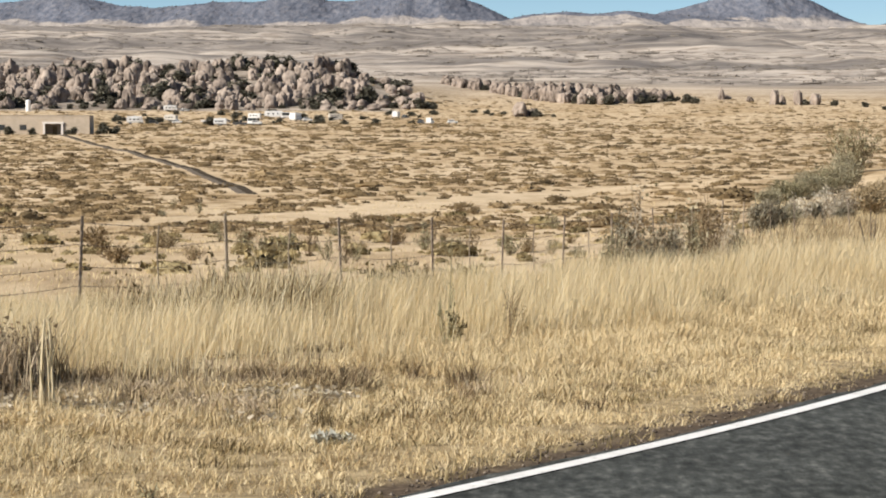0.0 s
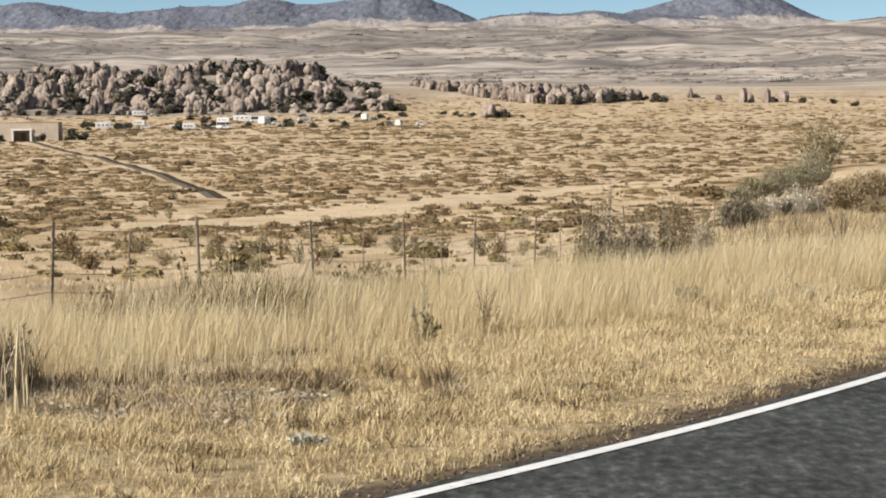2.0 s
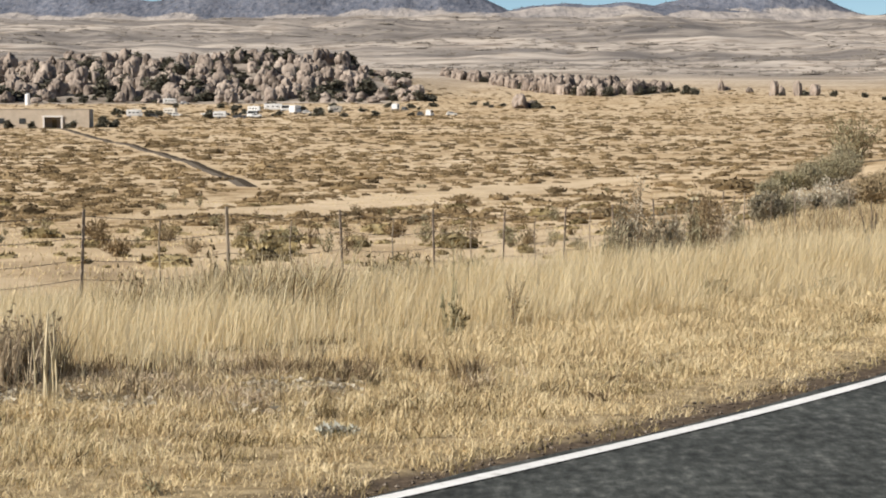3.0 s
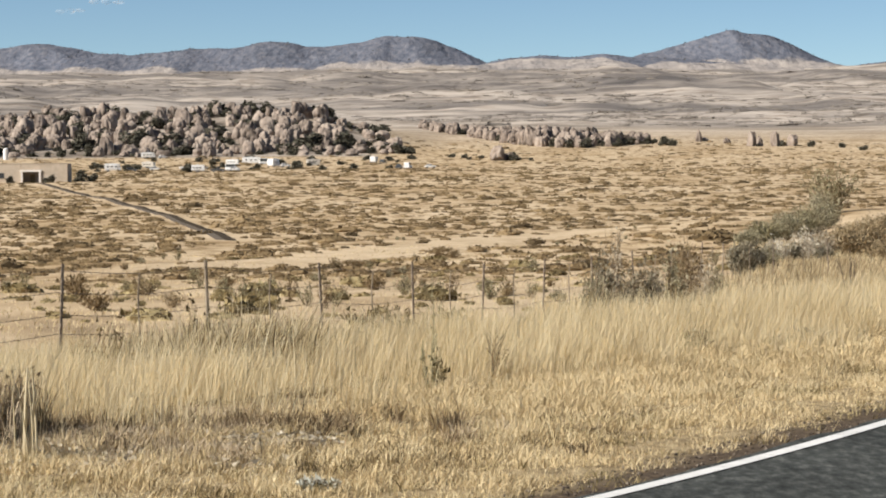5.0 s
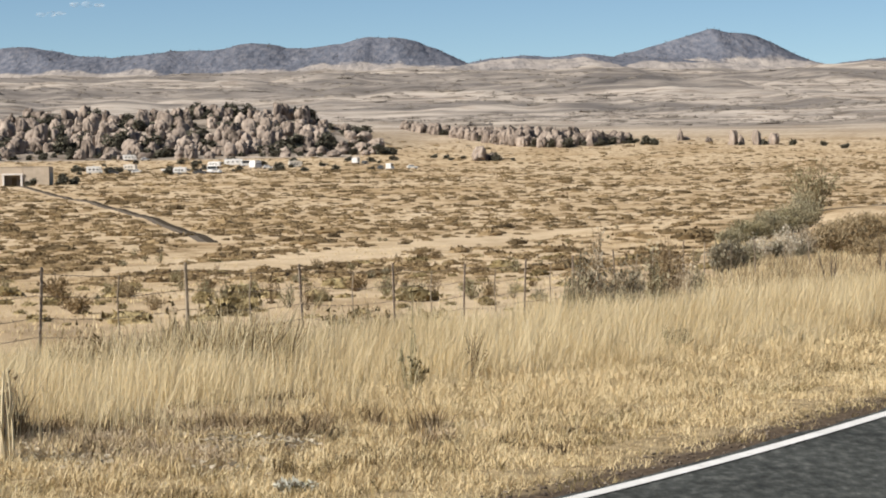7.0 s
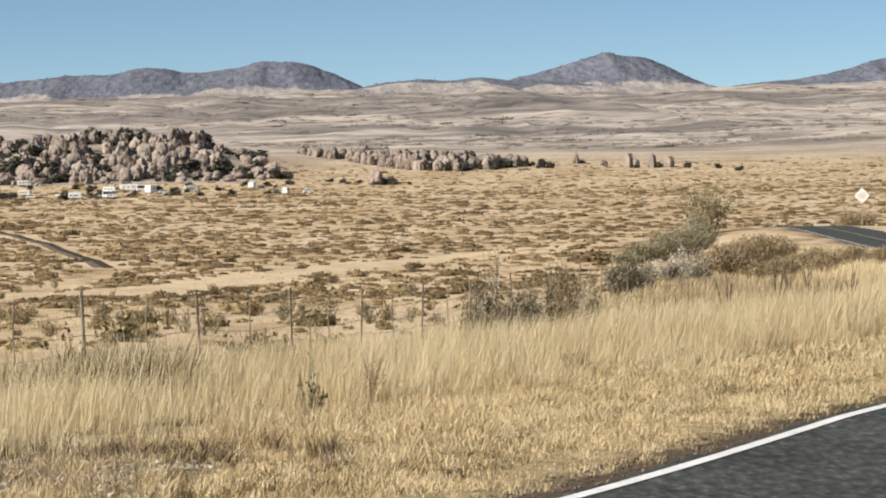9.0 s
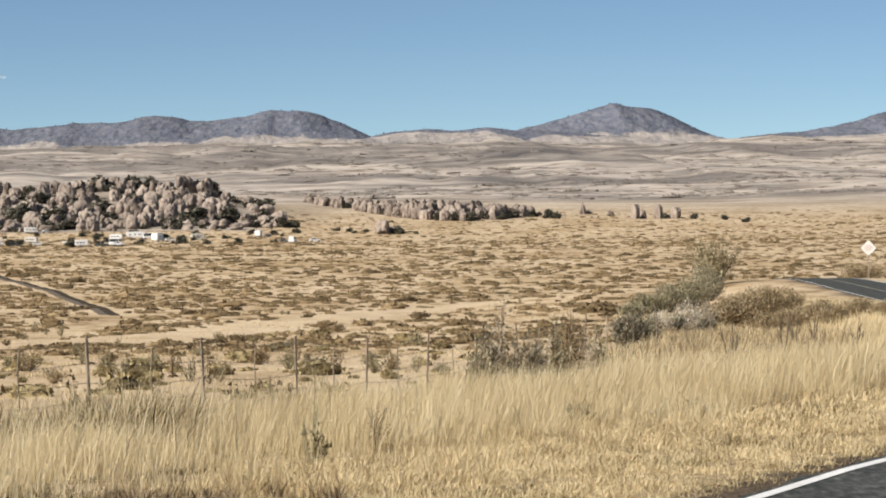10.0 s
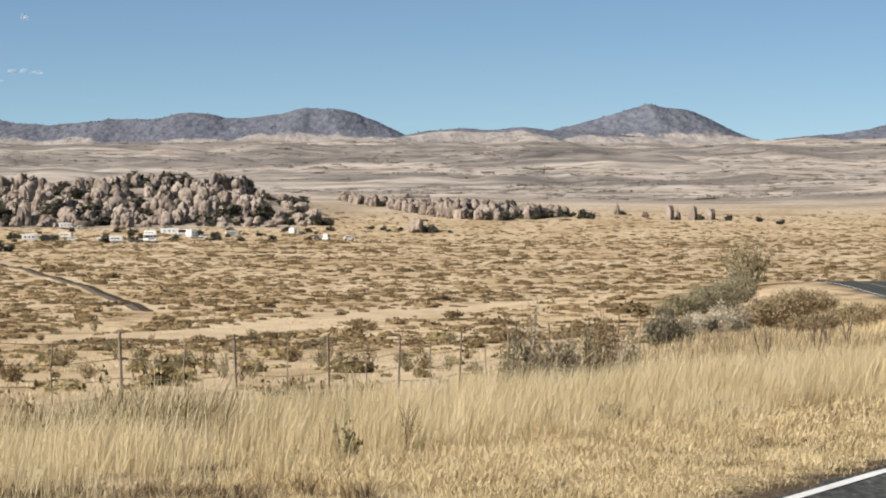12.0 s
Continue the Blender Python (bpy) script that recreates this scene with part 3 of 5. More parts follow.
# ---- far mountains ----
def mountain(name, label, y_mid, depth, crest, mat, seed, gully=0.45, jag=4.0, fans=0.03, fray=0.22):
    """A ridge whose crest passes through (x, height) pairs, furrowed by gullies that run down it."""
    knots, tall = np.array(crest, float).T
    xs = np.arange(knots[0], knots[-1] + 1, 6.0)
    ys = np.linspace(-1, 1, 50)
    h = np.interp(xs, knots, tall)
    kernel = np.exp(-(np.arange(-7, 8) / 2.0) ** 2)
    h = np.convolve(np.pad(h, 7, mode="edge"), kernel / kernel.sum(), mode="valid")
    X, V = np.meshgrid(xs, ys, indexing="ij")
    Y = y_mid + V * depth + 30 * wave(X, X * 0, 160, seed) * (1 - np.abs(V))
    fall = (1 - np.abs(V) ** 1.25).clip(0)
    base = plain_z(X.ravel(), Y.ravel()).reshape(X.shape)
    furrow = np.abs(wave(X, Y * 0.25, 110, seed + 3, 4))
    tops = h[:, None] + jag * wave(X, X * 0, 40, seed + 8)
    Z = base - 3 + (tops - base + 3) * fall * (1 - gully * furrow * 4 * fall * (1 - fall)) + 6 * wave(X, Y, 45, seed + 5) * fall * (1 - fall)
    Z[:, 0] = Z[:, -1] = base[:, 0] - 20
    n, k = X.shape
    i, j = np.meshgrid(np.arange(n - 1), np.arange(k - 1), indexing="ij")
    a = (i * k + j).ravel()
    me = np_mesh(name, np.stack([X, Y, Z], -1).reshape(-1, 3), np.stack([a, a + k, a + k + 1, a + 1], 1), mat, smooth=True)
    grassy = 1 - (fall - fans - fray * wave(X, Y * 0.2, 130, seed + 21)) * 2.2
    me.attributes.new("grassy", "FLOAT", "POINT").data.foreach_set("value", np.clip(grassy, 0, 1).ravel())
    # small dark trees along the crest and the gullies
    r = np.random.default_rng(seed + 60)
    pts = np.stack([X, Y, Z], -1)[:, 8:27].reshape(-1, 3)
    weight = smooth01(0.0, 0.5, wave(pts[:, 0], pts[:, 1], 70, seed + 12)) * 0.4 + 0.6 * (fall[:, 8:27].ravel() > 0.88)
    pts = pts[r.random(len(pts)) < 0.16 * weight]
    lv, lf = merged([leaves(r, 16, p, (1.3, 1.3, 1.3) * r.uniform(0.6, 1.3, 3), 1.3, clumps=3) for p in pts])
    tagged(linked("mountain_trees", np_mesh("mountain_trees", lv, lf, M["dark_leaf"])), "scattered dark trees on the mountain slopes", "trees", kind="stuff")
    return tagged(new(name, me), label, "mountain", kind="structure")


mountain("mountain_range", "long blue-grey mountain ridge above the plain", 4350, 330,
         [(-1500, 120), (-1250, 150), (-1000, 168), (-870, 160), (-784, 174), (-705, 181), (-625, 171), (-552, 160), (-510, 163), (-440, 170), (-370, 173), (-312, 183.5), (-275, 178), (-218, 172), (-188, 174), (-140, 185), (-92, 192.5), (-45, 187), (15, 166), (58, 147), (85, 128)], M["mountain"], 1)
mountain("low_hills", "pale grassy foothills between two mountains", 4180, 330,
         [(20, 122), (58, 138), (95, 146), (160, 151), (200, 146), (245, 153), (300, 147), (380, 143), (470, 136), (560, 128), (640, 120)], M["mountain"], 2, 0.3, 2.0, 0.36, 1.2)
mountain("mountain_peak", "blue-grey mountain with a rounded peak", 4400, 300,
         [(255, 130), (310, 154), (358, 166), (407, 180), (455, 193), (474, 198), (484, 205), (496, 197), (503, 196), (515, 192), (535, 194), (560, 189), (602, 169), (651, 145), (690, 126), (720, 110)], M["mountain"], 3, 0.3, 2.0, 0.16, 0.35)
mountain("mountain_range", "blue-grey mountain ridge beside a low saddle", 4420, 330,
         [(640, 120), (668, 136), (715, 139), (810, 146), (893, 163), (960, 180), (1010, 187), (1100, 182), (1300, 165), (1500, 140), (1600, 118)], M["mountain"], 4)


# ---- boulders of the stone field ----
def boulder_mesh(seed, slim):
    """A weathered tuff boulder: a rounded column or egg with shallow upright joints, a waist and a flat foot."""
    bm = bmesh.new()
    bmesh.ops.create_icosphere(bm, subdivisions=4, radius=1)
    shift = Vector((seed * 7.3, seed * 3.1, seed * 1.7))
    for v in bm.verts:
        p = v.co.copy()
        power = 2.3 + 0.25 * (seed % 4)
        p /= (abs(p.x) ** power + abs(p.y) ** power + abs(p.z) ** power) ** (1 / power)
        k = 1 + 0.34 * noise.noise(p * 0.8 + shift) + 0.20 * noise.noise(p * 1.7 + shift) + 0.05 * noise.noise(p * 4.5 + shift)
        crack = abs(noise.noise(Vector((p.x * 1.4, p.y * 1.4, p.z * 0.3)) + shift))
        ledge = abs(noise.noise(Vector((p.x * 0.5, p.y * 0.5, p.z * 1.6)) + shift * 2))
        k -= 0.34 * max(0, 1 - crack * 6) ** 1.5 + 0.10 * max(0, 1 - ledge * 6)
        taper = 1 - slim * 0.16 * (p.z + 1)
        v.co = Vector((p.x * k * taper * 0.5, p.y * k * taper * 0.5, max(p.z * k, -0.9) * 0.5 + 0.42))
    me = bpy.data.meshes.new("boulder")
    for f in bm.faces:
        f.smooth = True
    bm.to_mesh(me)
    bm.free()
    me.materials.append(M["rock"])
    return me


BOULDERS = [boulder_mesh(s, 0.2 + 0.12 * (s % 5)) for s in range(10)]


STONES = []


def boulder(*row):
    STONES.append(row)


def set_boulder(x, y, w, d, h, turn, pick, tilt=0.0):
    ob = new("boulder", BOULDERS[pick])
    ob.matrix_world = pose(x, y, gz(x, y) - 0.12 * h, tilt, tilt * 0.5, turn) @ Matrix.Diagonal((w, d, h, 1))
    if h / w > 1.7:
        label = "tall slim column of weathered pinkish-grey tuff"
    elif h / w < 1.05:
        label = "low rounded boulder of weathered pinkish-grey tuff"
    else:
        label = "rounded upright boulder of weathered pinkish-grey tuff"
    return tagged(ob, label, "boulder", "boulders of the stone field")


def tree_mesh(seed):
    r = np.random.default_rng(seed)
    trunk = [tube_arrays([(0, 0, -0.05), (0.02, 0.01, 0.25), (0.05, -0.02, 0.6)], [0.05, 0.04, 0.02], 6)]
    for k in range(5):
        a = r.uniform(0, 6.28)
        trunk.append(tube_arrays([(0, 0, 0.15 + 0.06 * k), (0.2 * math.cos(a), 0.2 * math.sin(a), 0.4 + 0.07 * k), (0.33 * math.cos(a), 0.33 * math.sin(a), 0.55 + 0.07 * k)], [0.028, 0.018, 0.006], 4))
    v, f = merged(trunk)
    lv, lf = leaves(r, 520, (0, 0, 0.0), (0.44, 0.44, 0.72), 0.21, clumps=9)
    return np_mesh("trunk", v, f, M["bark"]), np_mesh("crown", lv, lf, M["dark_leaf"])


TREES = [tree_mesh(40 + s) for s in range(5)]


def juniper(x, y, w, h, turn, pick, label="dark green juniper bush among the boulders"):
    e = new("juniper")
    e.matrix_world = pose(x, y, gz(x, y), 0, 0, turn) @ Matrix.Diagonal((w, w, h, 1))
    linked("trunk", TREES[pick][0], e)
    linked("crown", TREES[pick][1], e)
    return tagged(e, label, "tree", "junipers of the stone field")


rng = np.random.default_rng(5)
spots = []
for row, y_row in enumerate((1132, 1146, 1160, 1175, 1191, 1208, 1226, 1246, 1268, 1290)):
    x = -268 - rng.uniform(0, 5)
    stop = (-42, -36, -30, -28, -30, -33, -37, -42, -47, -52)[row]
    while x < stop:
        x += rng.uniform(3.8, 7.4)
        # a bare reddish slope opens in the lower rows towards the building
        if rng.random() < (0.50 if row == 0 else 0.12) or (row < 3 and -190 < x < -158):
            spots.append((x, y_row))
            continue
        y = y_row + rng.uniform(-7, 7)
        w = rng.uniform(4.2, 6.8) * rng.uniform(0.65, 1.35)
        h = w * rng.uniform(0.95, 1.5) if rng.random() < 0.7 else w * rng.uniform(0.6, 0.95)
        h = min(h, 10.5) * (0.75 if row == 0 else 1.0) * (0.6 if x > stop - 16 else 1.0)
        boulder(x, y, w, w * rng.uniform(0.8, 1.3), h, rng.uniform(0, 360), rng.integers(10), rng.uniform(-9, 9))
        spots.append((x + w * 0.7, y - rng.uniform(2, 5)))
for k in rng.permutation(len(spots))[:160]:
    x, y = spots[k]
    s = rng.uniform(2.0, 4.2)
    juniper(x, y, s * 1.4, s * 0.95, rng.uniform(0, 360), rng.integers(5))
# broad dark oaks and junipers that fill the gaps of the stone field
for x, y, w, h in ((-117, 1284, 11, 8), (-102, 1288, 9, 8), (-93, 1288, 7, 8), (-67, 1284, 10, 7), (-61, 1280, 8, 7), (-38, 1252, 12, 6.5), (-128, 1168, 13, 8), (-145, 1172, 10, 10), (-61, 1158, 13, 8),
                   (-49, 1152, 9, 10), (-73, 1150, 9, 6), (-98, 1228, 10, 6), (-160, 1180, 8, 8), (-171, 1172, 7, 9), (-23.5, 1150, 7.5, 5.5), (-195, 1170, 12, 7), (-203, 1282, 8, 7), (-190, 1262, 10, 6),
                   (-170, 1284, 7, 7), (-208, 1140, 12, 8), (-83, 1200, 9, 6), (-110, 1200, 8, 6), (-140, 1230, 9, 6), (-180, 1215, 10, 7), (-120, 1140, 8, 5)):
    juniper(x, y, w * 1.15, h, x * 41 % 360, int(abs(x)) % 5, "broad dark green oak thicket among the boulders")
# the second, lower row of rocks falls towards the plain
for k in range(200):
    s = rng.beta(1.6, 1.5)
    x = -22 + 122 * s + rng.uniform(-3, 3)
    mid = math.exp(-((s - 0.62) / 0.24) ** 2)
    y = float(np.interp(x, [-21, 2, 20, 41, 59, 76, 97, 114], [1640, 1520, 1404, 1268, 1232, 1244, 1297, 1333])) + rng.uniform(0, 45 + 70 * mid)
    w = rng.uniform(3.0, 6.0) * (0.95 + 0.35 * mid)
    w *= y / 1220
    boulder(x, y, w, w, min(w * rng.uniform(0.9, 1.7), 6.5 + 5.0 * mid), rng.uniform(0, 360), rng.integers(10), rng.uniform(-6, 6))
    if rng.random() < 0.7:
        sz = rng.uniform(2.2, 4.6)
        juniper(x + rng.uniform(2, 5), y - rng.uniform(2, 6), sz * 1.25, sz * (0.8 + 0.5 * mid), rng.uniform(0, 360), rng.integers(5))
# lone pillars and single rocks on the plain
for x, y, w, h in ((146.5, 1240, 4.6, 8.6), (151, 1246, 3.6, 5.6), (158, 1240, 5.2, 8.2), (166, 1238, 5.6, 6.6), (131, 1345, 3.6, 7.5), (19, 1022, 7.4, 7.0), (23, 1026, 5.0, 4.0), (134, 1350, 5.5, 2.8), (141, 1300, 4.0, 3.4)):
    boulder(x, y, w, w, h, x * 37 % 360, int(x) % 10)
for x, y, s in ((149, 1238, 1.6), (161, 1238, 3.0), (106, 1270, 5.0), (110, 1262, 4.0), (25.5, 1020, 3.6), (174, 1225, 3.4), (-37.5, 1262, 6.2), (-32, 1240, 4.2), (-29, 1170, 4.0), (184, 1200, 3.0), (188, 1160, 3.0)):
    juniper(x, y, s * 1.3, s * 0.9, x * 53 % 360, int(abs(x)) % 5, "dark green juniper bush on the open plain")

STONES.sort(key=lambda row: row[1])
for row in STONES[:295]:
    set_boulder(*row)
# the back rows, of which only the tops show
tops = []
for x, y, w, d, h, turn, pick, *tilt in STONES[295:]:
    me = BOULDERS[pick]
    v = np.empty(len(me.vertices) * 3)
    me.vertices.foreach_get("co", v)
    f = np.empty(len(me.polygons) * 3, int)
    me.polygons.foreach_get("vertices", f)
    m = np.array(pose(x, y, gz(x, y) - 0.12 * h, 0, 0, turn) @ Matrix.Diagonal((w, d, h, 1)))
    tops.append((v.reshape(-1, 3) @ m[:3, :3].T + m[:3, 3], f.reshape(-1, 3)))
tagged(linked("boulder_field", np_mesh("boulder_field", *merged(tops), M["rock"], smooth=True)), "crowded weathered tuff boulders behind the front rows", "boulders", kind="stuff")


# ---- wire fence along the verge ----
POSTS = [(-8.2, 10.7), (-7.11, 14.25), (-6.02, 17.8), (-4.94, 21.35), (-3.88, 24.9), (-2.75, 28.4), (-1.63, 32.0), (-0.54, 35.5), (0.44, 39.0), (1.5, 42.6), (2.55, 46.2), (3.6, 50.0), (4.7, 54.2), (5.8, 59.4), (6.9, 65.0), (9.0, 71.0), (11.5, 77.5)]


STUD = part("stud", box_bm(-0.012, -0.014, 0, 0.012, -0.003, 0.025), M["steel_post"])
STUD = (STUD.data, bpy.data.objects.remove(STUD))[0]


def tee_post(x, y, height, lean, wooden=False):
    """A driven steel tee post with studs, or a split cedar stake."""
    z = gz(x, y)
    e = new("fence_post")
    e.matrix_world = pose(x, y, z, lean, lean * 0.6, 35)
    if wooden:
        pts = [(0, 0, -0.2), (0.008, 0.004, height * 0.5), (-0.006, 0.01, height)]
        v, f = tube_arrays(pts, [0.022, 0.021, 0.019], 7)
        bm = bmesh.new()
        for p in v:
            bm.verts.new(p)
        bm.verts.ensure_lookup_table()
        for q in f:
            bm.faces.new([bm.verts[i] for i in q])
        bm.faces.new([bm.verts[len(v) - 7 + i] for i in range(7)])
        part("stake", bm, M["wood_post"], e)
        return tagged(e, "weathered grey cedar fence post in dry grass", "fence post", "posts of the wire fence")
    bm = box_bm(-0.015, -0.004, -0.2, 0.015, 0.004, height)
    box_bm(-0.004, 0.003, -0.2, 0.004, 0.024, height, bm=bm)
    part("bar", bm, M["steel_post"], e)
    for k in range(9):
        linked("stud", STUD, e).location = (0, 0, 0.2 + 0.11 * k)
    return tagged(e, "brown weathered steel fence post in dry grass", "fence post", "posts of the wire fence")


heights = [1.27 + 0.05 * math.sin(3.1 * k) for k in range(len(POSTS))]
for k, (x, y) in enumerate(POSTS):
    tee_post(x, y, heights[k], 2.5 * math.sin(5 * k), wooden=k in (5, 14))
for (x, y), (x2, y2) in zip(POSTS, POSTS[1:]):
    e = new("fence_stay")
    mx, my = (x + x2) / 2, (y + y2) / 2
    e.matrix_world = pose(mx, my, gz(mx, my), 1.5, 1, 0)
    v, f = tube_arrays([(0, 0, 0.12), (0.012, 0, 0.5), (-0.01, 0.004, 0.9), (0.006, 0, 1.16)], 0.010, 5)
    linked("stick", np_mesh("stick", v, f, M["wood_post"]), e)
    tagged(e, "thin wooden stay holding fence wires apart", "fence stay", "stays of the wire fence")
fence_wire = tagged(new("fence_wires"), "rusty barbed wire strands strung between posts", "wire")
for level in (0.57, 0.76, 0.98, 1.2):
    pts = []
    for k, ((x, y), (x2, y2)) in enumerate(zip(POSTS, POSTS[1:])):
        za, zb = gz(x, y) + level, gz(x2, y2) + level
        for s in np.linspace(0, 1, 6, endpoint=False):
            pts.append((x + (x2 - x) * s - 0.01, y + (y2 - y) * s - 0.03, za + (zb - za) * s - 0.05 * math.sin(math.pi * s)))
    pieces = [tube_arrays(pts, 0.0034, 4)]
    r = np.random.default_rng(int(level * 100))
    for p, q in zip(pts, pts[1:]):
        for s in (0.2, 0.45, 0.7, 0.95):
            c = np.array(p) + (np.array(q) - p) * s
            if c[1] < 45:
                a = r.normal(0, 0.02, 3)
                pieces.append(tube_arrays([c - a, c + a], 0.0018, 3))
    v, f = merged(pieces)
    linked("strand", np_mesh("strand", v, f, M["wire"]), fence_wire)


# ---- grass ----
def scatter(rng, n, x0, x1, y0, y1, keep):
    x, y = rng.uniform(x0, x1, n), rng.uniform(y0, y1, n)
    u = off_road(x, y)
    ok = keep(x, y, u)
    return x[ok], y[ok], u[ok]


def grass(name, label, rng, x, y, height, width, mat, lean=(0.12, 0.0), bend=0.25, sink=0.01):
    base = np.column_stack([x, y, ground_z(x, y) - sink])
    v, f = blades(rng, base, height, width, np.asarray(lean), bend)
    return tagged(linked(name, np_mesh(name, v, f, mat)), label, "grass", kind="stuff")


def in_view(x, y, side=0.6):
    return (x > -0.215 * y - side) & (x < 0.25 * y + side)


rng = np.random.default_rng(21)
# short cut grass beside the asphalt, mostly laid over
x, y, u = scatter(rng, 560000, -4.5, 6.5, 7.5, 21, lambda x, y, u: in_view(x, y) & (u > 0.40 + 0.2 * wave(x, y, 0.35, 3)) & (u < 3.7 + 0.6 * wave(x, y, 1.5, 6)))
tuft = wave(x, y, 0.22, 12) + 0.6 * wave(x, y, 1.1, 13)
ok = rng.random(len(x)) < np.clip(0.8 + 1.2 * tuft, 0.5, 1) * np.clip((u - 0.1) / 0.4, 0.35, 1)
x, y, u, tuft = x[ok], y[ok], u[ok], tuft[ok]
h = rng.uniform(0.025, 0.075, len(x)) * (1 + 1.1 * tuft).clip(0.5, 2.2) * np.clip(0.6 + u * 0.25, 0.5, 1.5)
grass("short_grass", "short golden cut grass lying along the road edge", rng, x, y, h, rng.uniform(0.003, 0.007, len(x)), M["thatch"], (0.15, -0.1), 0.6)
x, y, u = scatter(rng, 300000, 2, 14, 19, 40, lambda x, y, u: in_view(x, y) & (u > 0.3) & (u < 3.9 + 0.6 * wave(x, y, 1.5, 6)))
ok = rng.random(len(x)) < np.clip(0.7 + 0.7 * wave(x, y, 0.3, 12), 0.1, 1)
x, y, u = x[ok], y[ok], u[ok]
grass("short_grass", "short golden cut grass farther along the road edge", rng, x, y, rng.uniform(0.03, 0.10, len(x)) * np.clip(0.6 + u * 0.3, 0.5, 1.6), rng.uniform(0.005, 0.010, len(x)), M["thatch"], (0.3, -0.1), 0.7)
# loose tufts in the cut strip
x, y, u = scatter(rng, 90000, -4.5, 6.5, 9, 21, lambda x, y, u: in_view(x, y) & (u > 1.2) & (u < 4.2) & ((x > -0.7) | (y < 12.6)) & (wave(x, y, 0.55, 18) + 0.25 * (u - 3) > 0.12))
grass("loose_grass", "loose dry tufts in the cut grass strip", rng, x, y, rng.uniform(0.06, 0.17, len(x)), rng.uniform(0.003, 0.007, len(x)), M["straw"], (0.25, 0.0), 0.6)
# dull flattened clumps in the cut strip, and dead ones along its ragged edge
x, y, u = scatter(rng, 130000, -3.5, 8, 9, 24, lambda x, y, u: in_view(x, y) & (u > 0.9) & (u < 4.4) & (wave(x * 0.6, y, 0.3, 63) + 0.35 * wave(x, y, 2.0, 64) > 0.26))
grass("loose_grass", "dull brown clumps pressed into the cut grass", rng, x, y, rng.uniform(0.03, 0.09, len(x)), rng.uniform(0.004, 0.009, len(x)), M["dull_grass"], (0.3, 0.0), 0.6)
x, y, u = scatter(rng, 130000, -3.5, 8, 8, 22, lambda x, y, u: in_view(x, y) & (u > 0.22) & (u < 0.62) & (wave(x, y, 0.22, 65) > 0.12))
grass("loose_grass", "dead brown tufts along the edge of the dirt shoulder", rng, x, y, rng.uniform(0.025, 0.075, len(x)), rng.uniform(0.004, 0.008, len(x)), M["dull_grass"], (0.2, 0.0), 0.7)
# Tufts coloured dark to stand in for shaded gaps between the cut blades.
x, y, u = scatter(rng, 300000, -3.5, 8, 9, 24, lambda x, y, u: in_view(x, y) & (u > 1.0) & (u < 4.8) & (wave(x * 0.7, y, 0.2, 67) + 0.3 * wave(x, y, 1.6, 68) > 0.43))
grass("loose_grass", "small dark tufts coloured as shaded gaps in cut grass", rng, x, y, rng.uniform(0.03, 0.09, len(x)), rng.uniform(0.004, 0.008, len(x)), M["dark_grass"], (0.3, 0.0), 0.6)
# tall straw grass down the bank
x, y, u = scatter(rng, 520000, -8, 9, 11, 34, lambda x, y, u: in_view(x, y) & (u > 3.1 + 0.6 * wave(x, y, 1.6, 6) + 0.2 * (1 - smooth01(-1.4, -0.3, x))) & (u < 14))
tuft = wave(x, y, 0.9, 17) + 0.35 * wave(x, y, 3.0, 19)
ok = rng.random(len(x)) < np.clip(0.46 + 0.75 * tuft, 0.05, 1) * (1 - 0.45 * smooth01(28, 32, y)) * np.where((x > -0.145 * y) & (x < -0.062 * y) & (y > 19.8), 0.4, 1) * np.where((x < -1.95) & (y < 14.5), 0.03, 1)
x, y, u, tuft = x[ok], y[ok], u[ok], tuft[ok]
h = rng.uniform(0.16, 0.46, len(x)) * (1 + 0.45 * tuft) * np.clip(0.5 + (u - 2.9) * 0.5, 0.4, 1.0) * np.where((x > -0.145 * y) & (x < -0.062 * y), 1 - 0.3 * smooth01(16.5, 19.5, y), 1)
grass("tall_grass", "tall pale straw-coloured dry grass on the bank", rng, x, y, h, rng.uniform(0.003, 0.0075, len(x)), M["straw"], (0.16, 0.0), 0.24)
# darker, coarser tussocks near the fence
bx, by, bh, dark = [], [], [], []
for k in range(52):
    cy = rng.uniform(19.6, 25.4)
    cx = cy * rng.uniform(-0.142, -0.064)
    if wave(np.array([cx]), np.array([cy]), 1.3, 44)[0] < -0.25:
        continue
    n = int(rng.uniform(120, 260))
    r = rng.uniform(0.14, 0.34)
    bx.append(cx + rng.normal(0, r, n))
    by.append(cy + rng.normal(0, r, n))
    bh.append(rng.uniform(0.38, 0.95, n) * rng.uniform(0.7, 1.0) * (0.75 + 0.25 * smooth01(19, 24, cy)))
    dark.append(rng.random(n) < 0.7)
bx, by, bh, dark = (np.concatenate(q) for q in (bx, by, bh, dark))
grass("coarse_grass", "dull olive-brown coarse tussocks near the fence", rng, bx[dark], by[dark], bh[dark] * 0.85, rng.uniform(0.009, 0.018, dark.sum()), M["dark_grass"], (0.16, 0.0), 0.32)
grass("coarse_grass", "tall pale blades in coarse tussocks near the fence", rng, bx[~dark], by[~dark], bh[~dark], rng.uniform(0.009, 0.016, (~dark).sum()), M["straw"], (0.16, 0.0), 0.3)
